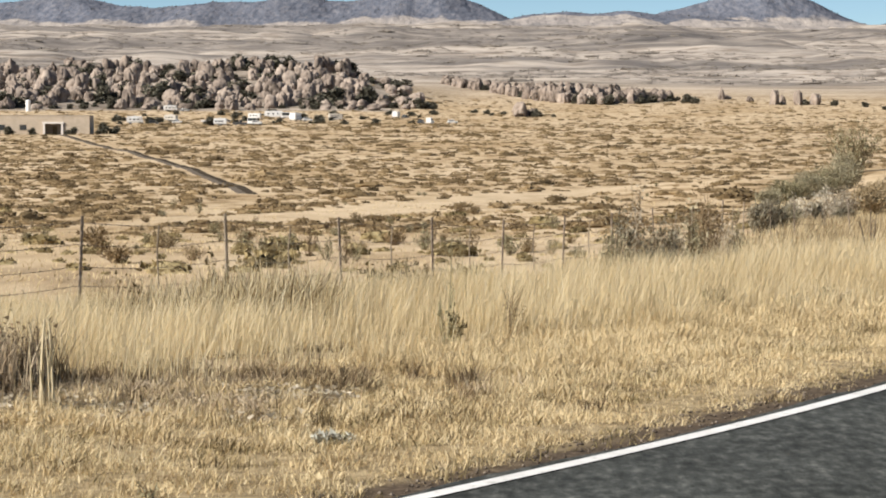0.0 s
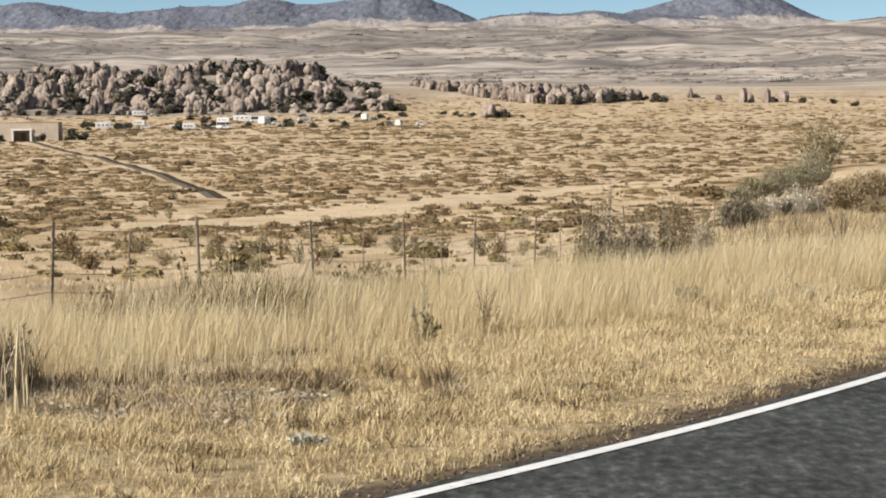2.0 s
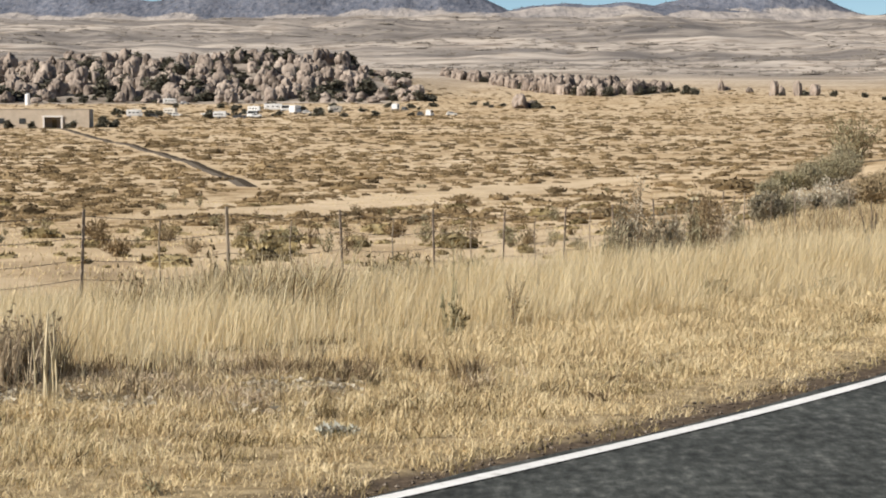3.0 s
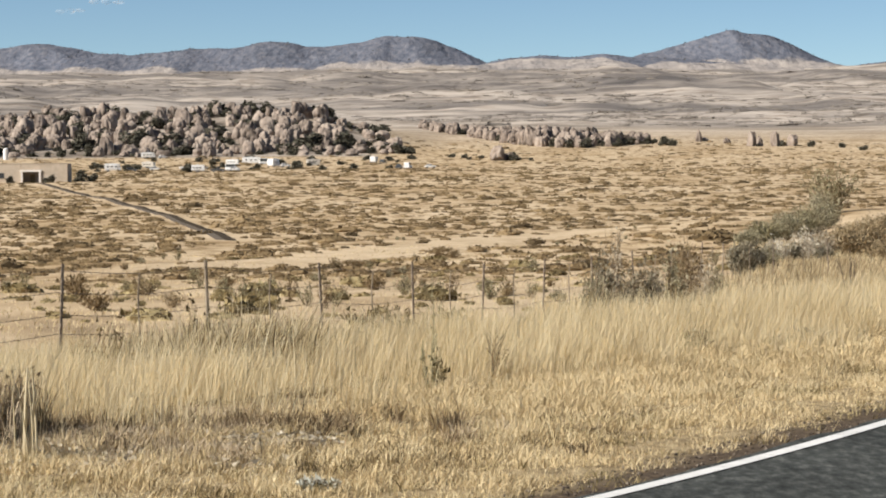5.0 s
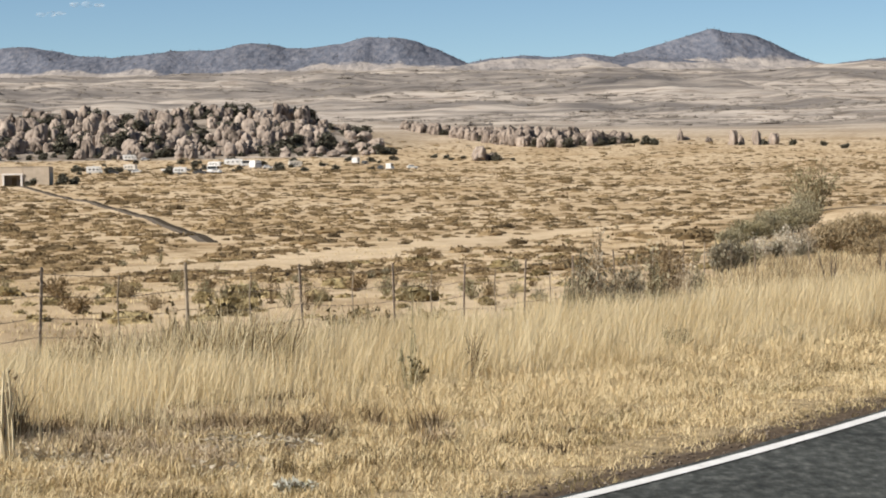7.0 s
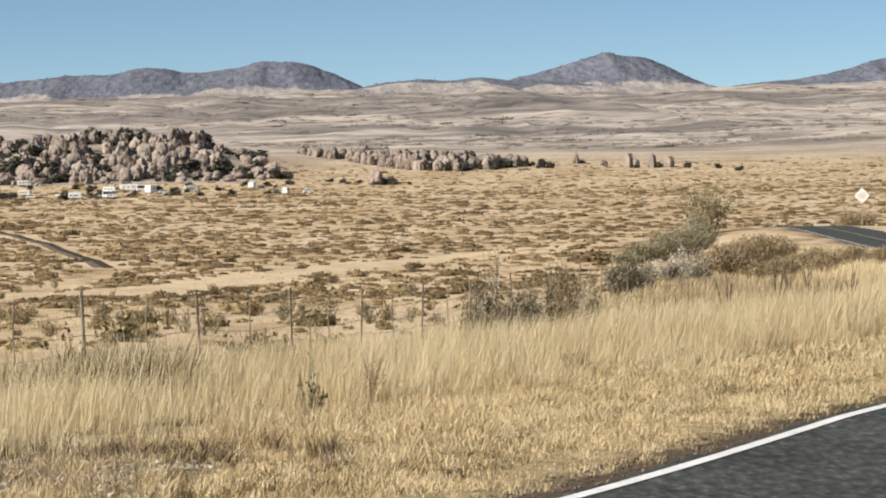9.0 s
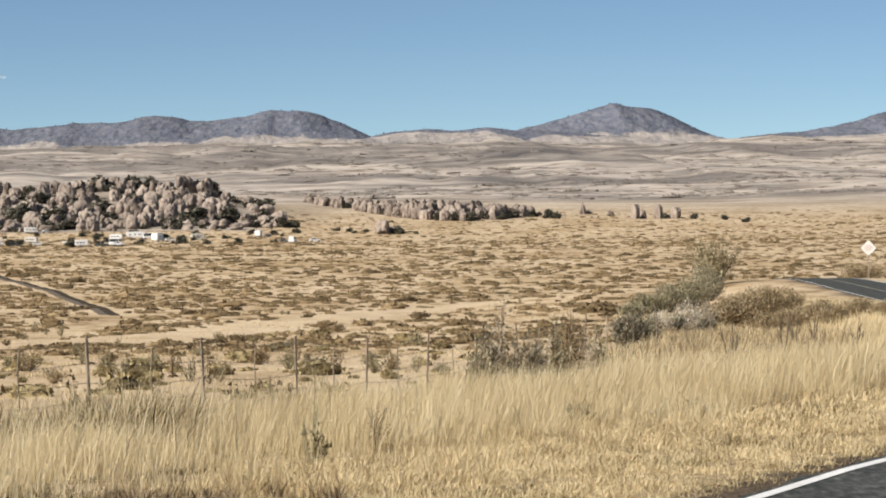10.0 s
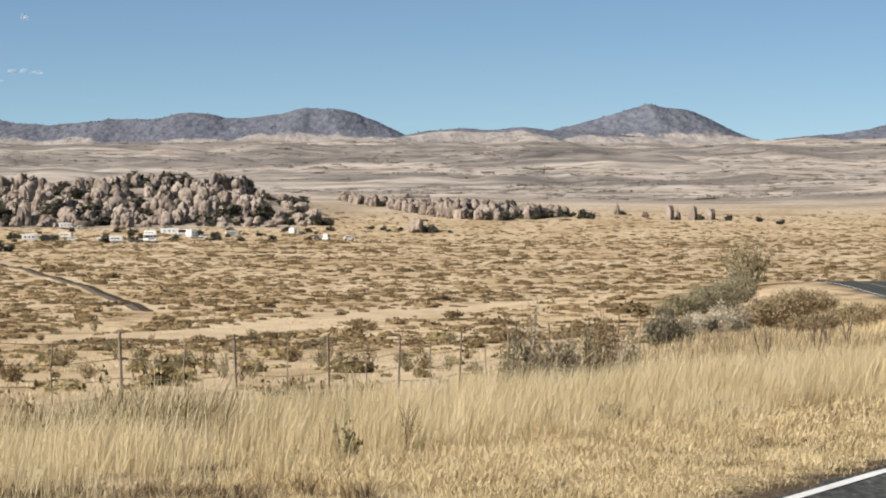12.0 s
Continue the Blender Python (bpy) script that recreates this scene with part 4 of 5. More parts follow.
# single tall stalks that stand out of the bank
x, y, u = scatter(rng, 7000, -6, 7, 13, 30, lambda x, y, u: in_view(x, y) & (u > 4.3) & (u < 12) & (wave(x, y, 1.2, 33) > -0.2))
grass("tall_stalks", "single tall pale stalks in the bank grass", rng, x, y, rng.uniform(0.40, 0.68, len(x)), rng.uniform(0.004, 0.0075, len(x)), M["pale_stalk"], (0.12, 0.0), 0.2)
# brown grass before the bushes along the road
x, y, u = scatter(rng, 9000, 4, 17, 56, 96, lambda x, y, u: in_view(x, y) & (u > 9) & (u < 15) & (wave(x, y, 3, 29) > -0.3))
grass("coarse_grass", "brown coarse grass below the roadside bushes", rng, x, y, rng.uniform(0.35, 0.75, len(x)), rng.uniform(0.02, 0.04, len(x)), M["russet_leaf"], (0.15, 0.0), 0.3)
# the verge going on along the road
x, y, u = scatter(rng, 420000, 0, 34, 26, 150, lambda x, y, u: in_view(x, y) & (x > 0.03 * y) & (u > 0.4) & (u < 15.5) & (rng.random(len(x)) < np.clip((48 / y) ** 1.2, 0.15, 1)))
tuft = wave(x, y, 1.6, 27)
ok = rng.random(len(x)) < np.clip(0.55 + 0.8 * tuft, 0.06, 1)
x, y, u, tuft = x[ok], y[ok], u[ok], tuft[ok]
h = rng.uniform(0.25, 0.55, len(x)) * (1 + 0.3 * tuft) * np.clip(0.3 + u * 0.2, 0.3, 1)
grass("verge_grass", "golden dry grass on the verge along the road", rng, x, y, h, rng.uniform(0.009, 0.018, len(x)) * np.clip(y / 50, 1, 2), M["straw"], (0.15, 0.0), 0.25)
# thin grass of the pasture beyond the fence
x, y, u = scatter(rng, 260000, -32, 26, 33, 170, lambda x, y, u: in_view(x, y, 2) & (u > 12.5) & (rng.random(len(x)) < np.clip((70 / y) ** 1.5, 0.1, 1)))
tuft = wave(x, y, 4.0, 37) + 0.4 * wave(x * 0.4, y, 16, 38)
ok = rng.random(len(x)) < np.clip(0.08 + 0.7 * tuft, 0.02, 1)
x, y = x[ok], y[ok]
h = rng.uniform(0.03, 0.12, len(x))
grass("pasture_grass", "thin dry bunchgrass on pale soil", rng, x, y, h, rng.uniform(0.012, 0.03, len(x)) * np.clip(y / 70, 1, 2.2), M["thatch"], (0.1, 0.0), 0.35)


# ---- scrub of the plain ----
park_line = spline(PARK, 3.0)[::-1]
PARK_X, PARK_Y = park_line[:, 0], park_line[:, 1]


def scrub_field(name, label, rng, n, y0, y1, size, per, leaf, mat, keep, tall=0.42, wide=1.5):
    """Many low spreading bushes, each a lumpy mound of twigs ruffled by leaf clusters."""
    k = np.arange(n) + rng.random()
    y = y0 * (y1 / y0) ** ((k * 0.7548777 + rng.normal(0, 0.02, n)) % 1)
    x = (-0.22 + 0.475 * ((k * 0.5698403 + rng.normal(0, 0.02, n)) % 1)) * y
    u = off_road(x, y)
    ok = keep(x, y) & ((u > 12) | (u < -14) | (y > 300)) & (np.abs(x - np.interp(y, PARK_Y, PARK_X)) > np.where(y < 600, 1.3 + 0.002 * y, 0))
    ok[y < 260] &= (np.hypot(x[y < 260][:, None] - TRACK[None, ::3, 0], y[y < 260][:, None] - TRACK[None, ::3, 1]).min(1) > 4.0)
    x, y = x[ok], y[ok]
    z = ground_z(x, y)
    n = len(x)
    s = size * np.exp(rng.normal(0, 0.45, n)) * (y / y0) ** 0.35
    flat = tall * rng.uniform(0.6, 1.3, n)
    # the mound: three rings and a top, each place pushed in or out
    rings, sides = ((1.0, -0.05), (0.85, 0.45), (0.45, 0.85)), 8
    turn = rng.uniform(0, 6.28, n)
    core = []
    for r0, h0 in rings:
        a = turn[:, None] + np.arange(sides)[None] * 2 * np.pi / sides
        r = r0 * rng.uniform(0.65, 1.15, (n, sides)) * s[:, None]
        core.append(np.stack([x[:, None] + wide * r * np.cos(a), y[:, None] + r * np.sin(a), z[:, None] + h0 * (flat * s)[:, None] * rng.uniform(0.7, 1.2, (n, sides))], -1))
    core = np.concatenate(core + [np.stack([x, y, z + flat * s], -1)[:, None]], 1)
    j = np.arange(sides)
    quad = lambda a, b: np.concatenate([np.stack([a * sides + j, a * sides + (j + 1) % sides, b * sides + (j + 1) % sides], 1), np.stack([a * sides + j, b * sides + (j + 1) % sides, b * sides + j], 1)])
    tri = np.concatenate([quad(0, 1), quad(1, 2), np.stack([2 * sides + j, 2 * sides + (j + 1) % sides, np.full(sides, 3 * sides)], 1)])
    cf = (np.arange(n)[:, None, None] * (3 * sides + 1) + tri[None]).reshape(-1, 3)
    k = np.repeat(np.arange(n), per)
    a, r = rng.uniform(0, 6.28, n * per), np.sqrt(rng.random(n * per))
    p = np.column_stack([x[k] + s[k] * r * np.cos(a) * wide, y[k] + s[k] * r * np.sin(a), z[k] + flat[k] * s[k] * np.sqrt(np.maximum(0.02, 1 - 0.9 * r * r)) * rng.uniform(0.6, 1.05, n * per)])
    d = rng.normal(0, 1, (n * per, 3)) * [1, 1, 0.6] + [0, 0, 0.7]
    d /= np.linalg.norm(d, axis=1, keepdims=True)
    e = np.cross(d, rng.normal(0, 1, d.shape))
    e /= np.linalg.norm(e, axis=1, keepdims=True)
    q = (s[k] * leaf * rng.uniform(0.6, 1.4, n * per))[:, None]
    v = np.stack([p - e * q * 0.5, p + e * q * 0.5, p + d * q], 1).reshape(-1, 3)
    v, f = merged([(core.reshape(-1, 3), cf), (v, np.arange(len(v)).reshape(-1, 3))])
    return tagged(linked(name, np_mesh(name, v, f, mat)), label, "scrub", kind="stuff")


def patchy(size, seed, level):
    return lambda x, y: wave(x * 0.6, y, size, seed) + 0.5 * wave(x, y, size * 6, seed + 9) > level


rng = np.random.default_rng(31)
scrub_field("desert_scrub", "small brown scrub tufts on the pasture", rng, 420, 46, 140, 0.12, 50, 0.34, M["dull_grass"], patchy(9, 47, -0.5), 0.7)
scrub_field("desert_scrub", "low brown scrub bushes dotted over the near plain", rng, 2000, 90, 330, 0.17, 34, 0.30, M["scrub"], patchy(14, 51, -0.6), 0.5)
scrub_field("desert_scrub", "low dark scrub bushes dotted over the near plain", rng, 700, 100, 360, 0.19, 40, 0.30, M["dark_scrub"], patchy(20, 57, -0.6), 0.6)
scrub_field("desert_scrub", "low brown scrub bushes dotted over the far plain", rng, 5600, 220, 1300, 0.28, 18, 0.32, M["scrub"], patchy(34, 53, -0.8), 0.42, 1.5)
scrub_field("desert_scrub", "low dark scrub bushes dotted over the far plain", rng, 2400, 240, 1350, 0.29, 18, 0.32, M["dark_scrub"], patchy(30, 59, -0.5), 0.45, 1.7)
scrub_field("desert_scrub", "brown scrub on the plain below the rocks", rng, 1800, 620, 1380, 0.5, 20, 0.34, M["scrub"], patchy(50, 55, -0.7), 0.42)
scrub_field("desert_scrub", "broad dark thickets on the plain", rng, 240, 150, 1250, 0.36, 50, 0.26, M["dark_scrub"], patchy(60, 61, -0.2), 0.42, 2.2)
scrub_field("desert_scrub", "brown scrub on the slope beside the side road", rng, 3600, 95, 460, 0.15, 26, 0.34, M["scrub"], lambda x, y: (x < -0.045 * y) & (wave(x * 0.6, y, 12, 73) > -0.5), 0.5)
scrub_field("desert_scrub", "broad grey-brown thickets on the plain and hills", rng, 6000, 1700, 3900, 1.25, 14, 0.34, M["hill_brush"], patchy(160, 71, -0.15), 0.3, 2.2)


# ---- shrubs and weeds ----
def shrub_parts(rng, w, h, leaf_mat, stem_mat, n_leaf, leaf, stems=9, upright=0.3, thick=0.012, clumps=9, spread=1.0):
    """Meshes of a shrub: crooked stems from one root and leaves in clumps round their tips."""
    bars, tips = [], []
    for k in range(stems):
        a = rng.uniform(0, 6.28)
        r, top = spread * w / 2 * rng.uniform(0.35, 1.0), h * rng.uniform(0.65, 1.05)
        bend = rng.uniform(0.2, 0.5)
        p = [(0, 0, -0.03), (r * bend * math.cos(a), r * bend * math.sin(a), top * 0.45), (r * math.cos(a + 0.2), r * math.sin(a + 0.2), top)]
        bars.append(tube_arrays(p, [thick, thick * 0.7, thick * 0.25], 4))
        tips += [p[1], p[2], p[2]]
        for q in range(2):
            b = a + rng.uniform(-1.2, 1.2)
            s = np.array(p[1]) * (1.1 + 0.4 * q)
            e = s + np.array([0.22 * w * math.cos(b), 0.22 * w * math.sin(b), 0.2 * h])
            bars.append(tube_arrays([s, (s + e) / 2 + [0, 0, 0.02 * h], e], [thick * 0.5, thick * 0.35, thick * 0.15], 3))
            tips.append(e)
    v, f = merged(bars)
    stem_mesh = np_mesh("branchwork", v, f, stem_mat)
    if not n_leaf:
        return stem_mesh, None
    tips = np.array(tips)
    c = tips[rng.integers(0, len(tips), n_leaf)] * rng.uniform(0.2, 1.0, (n_leaf, 1)) ** 0.6 + rng.normal(0, 1, (n_leaf, 3)) * [w * 0.07, w * 0.07, h * 0.07]
    c[:, 2] = np.abs(c[:, 2]) * rng.uniform(0.2, 1.0, n_leaf) ** 0.6
    d = rng.normal(0, 1, (n_leaf, 3)) + [0, 0, upright]
    d /= np.linalg.norm(d, axis=1, keepdims=True)
    e = np.cross(d, rng.normal(0, 1, d.shape))
    e /= np.linalg.norm(e, axis=1, keepdims=True)
    q = leaf * rng.uniform(0.5, 1.5, (n_leaf, 1))
    lv = np.stack([c - e * q * 0.32, c + e * q * 0.32, c + d * q], 1).reshape(-1, 3)
    return stem_mesh, np_mesh("foliage", lv, np.arange(len(lv)).reshape(-1, 3), leaf_mat)


def shrub(name, label, category, x, y, meshes, turn=0.0, scale=(1, 1, 1), group="", sink=0.0):
    e = new(name)
    e.matrix_world = pose(x, y, gz(x, y) - sink, 0, 0, turn) @ Matrix.Diagonal((*scale, 1))
    linked("branchwork", meshes[0], e)
    if meshes[1]:
        linked("foliage", meshes[1], e)
    return tagged(e, label, category, group)


R = np.random.default_rng(77)
def fan_bush(rng, w, h, leaf_mat, stem_mat, stems, per, leaf, thick=0.006, spray=0.07):
    """Meshes of a desert bush: many thin stems that fan out from one root, with small upright leaves along their upper halves."""
    k, a = np.sqrt(rng.random(stems)), rng.uniform(0, 6.28, stems)
    end = np.stack([w / 2 * k * np.cos(a), w / 2 * k * np.sin(a), h * np.sqrt(1 - 0.72 * k * k)], 1) * rng.uniform(0.62, 1.05, (stems, 1))
    root = np.column_stack([end[:, :2] * 0.12, np.full(stems, -0.03)])
    mid = root + (end - root) * [0.62, 0.62, 0.48] + rng.normal(0, 0.03 * w, (stems, 3))
    bars = [tube_arrays([r, m, e], [thick, thick * 0.75, thick * 0.3], 3) for r, m, e in zip(root, mid, end)]
    for m, e in zip(mid, end):
        for q in range(2):
            s = m + (e - m) * rng.uniform(0.1, 0.6)
            t = s + (e - m) * rng.uniform(0.4, 0.7) + rng.normal(0, 0.07, 3) * [w, w, h * 0.5]
            bars.append(tube_arrays([s, (s + t) / 2, t], [thick * 0.5, thick * 0.4, thick * 0.2], 3))
    v, f = merged(bars)
    branchwork = np_mesh("branchwork", v, f, stem_mat)
    j = np.repeat(np.arange(stems), per)
    t = rng.uniform(0.12, 1.0, (len(j), 1)) ** 0.7
    c = (1 - t) ** 2 * root[j] + 2 * t * (1 - t) * mid[j] + t * t * end[j] + rng.normal(0, spray, (len(j), 3)) * [w, w, h * 0.6]
    c[:, 2] = np.abs(c[:, 2])
    d = (end - root)[j] / np.linalg.norm(end - root, axis=1)[j][:, None] + rng.normal(0, 0.55, (len(j), 3))
    d /= np.linalg.norm(d, axis=1, keepdims=True)
    e = np.cross(d, rng.normal(0, 1, d.shape))
    e /= np.linalg.norm(e, axis=1, keepdims=True)
    q = leaf * rng.uniform(0.5, 1.5, (len(j), 1))
    lv = np.stack([c - e * q * 0.25, c + e * q * 0.25, c + d * q], 1).reshape(-1, 3)
    return branchwork, np_mesh("foliage", lv, np.arange(len(lv)).reshape(-1, 3), leaf_mat)


# grey sagebrush against the fence, then bushes farther along the road
SAGE, PALE, OLIVE, DRY = "grey-green sagebrush by the wire fence", "pale whitish bush with dead grey twigs", "broad grey-olive bush on the embankment", "dense reddish-brown dry thicket"
for x, y, w, h, leaf_mat, stem_mat, stems, per, label in (
    (2.50, 44.6, 0.62, 1.00, "sage_leaf", "grey_twig", 46, 19, SAGE),
    (2.66, 45.4, 0.55, 1.25, "ash_leaf", "brown_twig", 40, 20, SAGE),
    (3.00, 47.0, 0.46, 1.75, "pale_leaf", "brown_twig", 36, 16, "tall brown-grey bush standing over sagebrush"),
    (3.14, 45.2, 0.52, 0.95, "ash_leaf", "brown_twig", 38, 18, "low dark sagebrush by the wire fence"),
    (3.48, 46.0, 0.68, 1.22, "ash_leaf", "brown_twig", 46, 20, SAGE),
    (3.76, 47.2, 0.40, 1.05, "pale_leaf", "grey_twig", 34, 10, PALE),
    (4.12, 48.0, 0.62, 1.28, "sage_leaf", "brown_twig", 46, 18, SAGE),
    (4.52, 49.0, 0.74, 1.6, "brown_twig", "brown_twig", 52, 14, "brown-grey twiggy bush beside sagebrush"),
    (4.98, 50.6, 0.60, 1.10, "pale_leaf", "grey_twig", 42, 12, PALE),
    (5.50, 53.0, 0.55, 0.85, "sage_leaf", "brown_twig", 36, 16, "low grey-green sagebrush by the wire fence"),
    (9.10, 80.0, 1.00, 1.40, "ash_leaf", "brown_twig", 70, 34, "dark grey-olive bush past the fence"),
    (9.75, 82.4, 1.05, 1.30, "ash_leaf", "bark", 70, 34, "dark grey-olive bush past the fence"),
    (10.70, 86.0, 1.00, 0.95, "sage_leaf", "brown_twig", 54, 24, "low grey-green bush with brown stems"),
    (12.10, 97.0, 0.95, 1.10, "ash_leaf", "brown_twig", 60, 26, "dark twiggy bush among pale ones"),
    (12.75, 100.0, 1.35, 1.40, "white_leaf", "grey_twig", 70, 20, PALE),
    (13.55, 100.5, 0.95, 1.05, "ash_leaf", "brown_twig", 60, 26, "dark twiggy bush among pale ones"),
    (14.45, 104.0, 1.50, 1.65, "white_leaf", "grey_twig", 76, 20, PALE),
    (14.85, 101.5, 0.80, 0.95, "ash_leaf", "bark", 50, 24, "dark twiggy bush among pale ones"),
    (15.80, 108.0, 1.20, 1.60, "pale_leaf", "brown_twig", 60, 20, PALE),
    (17.20, 147.0, 1.90, 1.15, "sage_leaf", "bark", 70, 36, OLIVE),
    (18.50, 150.0, 2.50, 1.70, "olive_leaf", "bark", 84, 40, OLIVE),
    (20.70, 158.0, 2.70, 2.00, "sage_leaf", "bark", 90, 40, OLIVE),
    (22.10, 162.0, 2.50, 2.15, "olive_leaf", "bark", 84, 40, OLIVE),
    (23.60, 166.0, 2.80, 2.35, "sage_leaf", "bark", 90, 40, OLIVE),
    (25.40, 172.0, 2.40, 2.30, "sage_leaf", "bark", 80, 36, OLIVE),
    (29.80, 200.0, 4.60, 4.70, "olive_leaf", "brown_twig", 40, 24, "tall open mesquite with spreading branches"),
    (28.20, 194.0, 2.40, 2.60, "sage_leaf", "bark", 46, 26, OLIVE),
    (17.40, 112.0, 2.00, 1.75, "russet_leaf", "brown_twig", 110, 40, DRY),
    (18.90, 117.0, 2.20, 1.95, "russet_leaf", "brown_twig", 120, 40, DRY),
    (20.30, 122.0, 2.30, 2.00, "russet_leaf", "brown_twig", 120, 40, DRY),
    (21.80, 127.0, 2.20, 1.80, "russet_leaf", "brown_twig", 120, 40, DRY),
    (23.20, 131.0, 2.10, 1.50, "russet_leaf", "brown_twig", 110, 36, DRY),
    (19.10, 106.0, 1.90, 1.15, "russet_leaf", "brown_twig", 100, 34, "low reddish-brown dry thicket in grass"),
    (20.50, 104.0, 1.70, 0.95, "russet_leaf", "brown_twig", 90, 34, "low reddish-brown dry thicket in grass"),
    (17.70, 104.0, 1.80, 1.05, "russet_leaf", "brown_twig", 90, 34, "low reddish-brown dry thicket in grass"),
    (21.60, 112.0, 1.80, 1.05, "russet_leaf", "brown_twig", 90, 34, "low reddish-brown dry thicket in grass"),
    (22.30, 108.0, 2.00, 1.00, "russet_leaf", "brown_twig", 90, 34, "low reddish-brown dry thicket in grass"),
    (22.90, 104.0, 1.80, 0.80, "russet_leaf", "brown_twig", 80, 34, "low reddish-brown dry thicket in grass"),
    (46.00, 221.0, 5.00, 2.20, "russet_leaf", "brown_twig", 100, 40, "brown bush behind the road sign"),
):
    far = 1.0 if y < 60 else 1.7 if y < 110 else 2.6 if y < 180 else 3.4
    shrub("bush", label, "bush", x, y, fan_bush(R, w, h * (1.12 if y < 60 else 0.95), M[leaf_mat], M[stem_mat], stems, int(per * (1 if y < 60 else 1.6)), 0.062 * far ** (1.0 if h > 4 else 0.55), 0.005 * far ** (1.7 if h > 4 else 0.7)), R.uniform(0, 360))
# bare forked plants in the verge
for x, y, w, h in ((7.2, 46.0, 0.55, 1.2), (6.85, 40.0, 0.3, 0.6), (10.6, 60.0, 0.6, 1.35), (12.7, 70.0, 0.8, 1.7), (13.4, 71.0, 0.7, 1.4), (10.7, 52.0, 0.6, 0.95), (8.3, 48.0, 0.45, 0.8)):
    shrub("dead_shrub", "bare forked dark stems standing in dry grass", "shrub", x, y, shrub_parts(R, w, h, M["brown_twig"], M["bark"], 50, 0.03, stems=4, thick=0.02), R.uniform(0, 360))

# the shrubs of the pasture behind the fence
protos = []
for k in range(7):
    mat = ("olive_leaf", "scrub", "russet_leaf", "sage_leaf", "olive_leaf", "brown_twig", "scrub")[k]
    protos.append(fan_bush(R, 1.0, (0.8, 0.6, 0.7, 0.6, 1.1, 1.3, 0.55)[k], M[mat], M["brown_twig"], (26, 30, 26, 30, 20, 18, 30)[k], (16, 16, 14, 16, 14, 9, 16)[k], 0.085, 0.009))
SHRUB_LABELS = ("olive desert shrub on pale soil", "low olive desert shrub on pale soil", "reddish-brown desert shrub on pale soil", "grey-green desert shrub on pale soil",
                "upright olive desert shrub on pale soil", "bare upright desert shrub on pale soil", "low reddish-brown desert shrub on pale soil")
fixed = [(-4.7, 56.5, 0.9, 4), (-4.3, 58.5, 1.1, 0), (-3.7, 57.5, 1.0, 5), (-3.2, 56.0, 0.8, 4), (-2.65, 53.0, 0.85, 5), (-2.5, 55.0, 0.6, 4), (-6.1, 55.0, 0.9, 2), (-7.4, 52.5, 1.2, 6),
         (-0.4, 61.0, 0.8, 4), (0.0, 63.0, 0.9, 5), (0.9, 60.0, 1.0, 0), (1.3, 62.0, 1.0, 2), (1.9, 61.0, 0.7, 4), (-1.2, 64.0, 1.0, 0), (-2.2, 72.0, 1.3, 1), (2.4, 58.0, 0.8, 3),
         (-5.3, 116.0, 1.3, 2), (-4.4, 117.0, 1.2, 6), (-0.7, 136.0, 1.7, 1), (0.1, 137.0, 1.4, 1), (3.2, 100.0, 1.2, 0), (5.2, 104.0, 1.3, 2), (-9.0, 61.0, 1.2, 6), (-8.1, 66.0, 1.3, 2), (-10.4, 70.0, 1.5, 1)]
while len(fixed) < 140:
    y = 62 * (250 / 62) ** R.random()
    x = R.uniform(-0.21, 0.16) * y
    if off_road(x, y)[0] > 17 and np.hypot(*(TRACK - (x, y)).T).min() > 5:
        fixed.append((x, y, R.uniform(0.35, 1.0), int(R.integers(0, 7))))
for n_th, (x, y, s, k) in enumerate(fixed):
    s *= 0.72 if n_th < 25 else 0.7
    shrub("desert_shrub", SHRUB_LABELS[k], "shrub", x, y, protos[k], R.uniform(0, 360), (s * 0.9, s * 0.9, s * 0.9), "shrubs of the pasture")

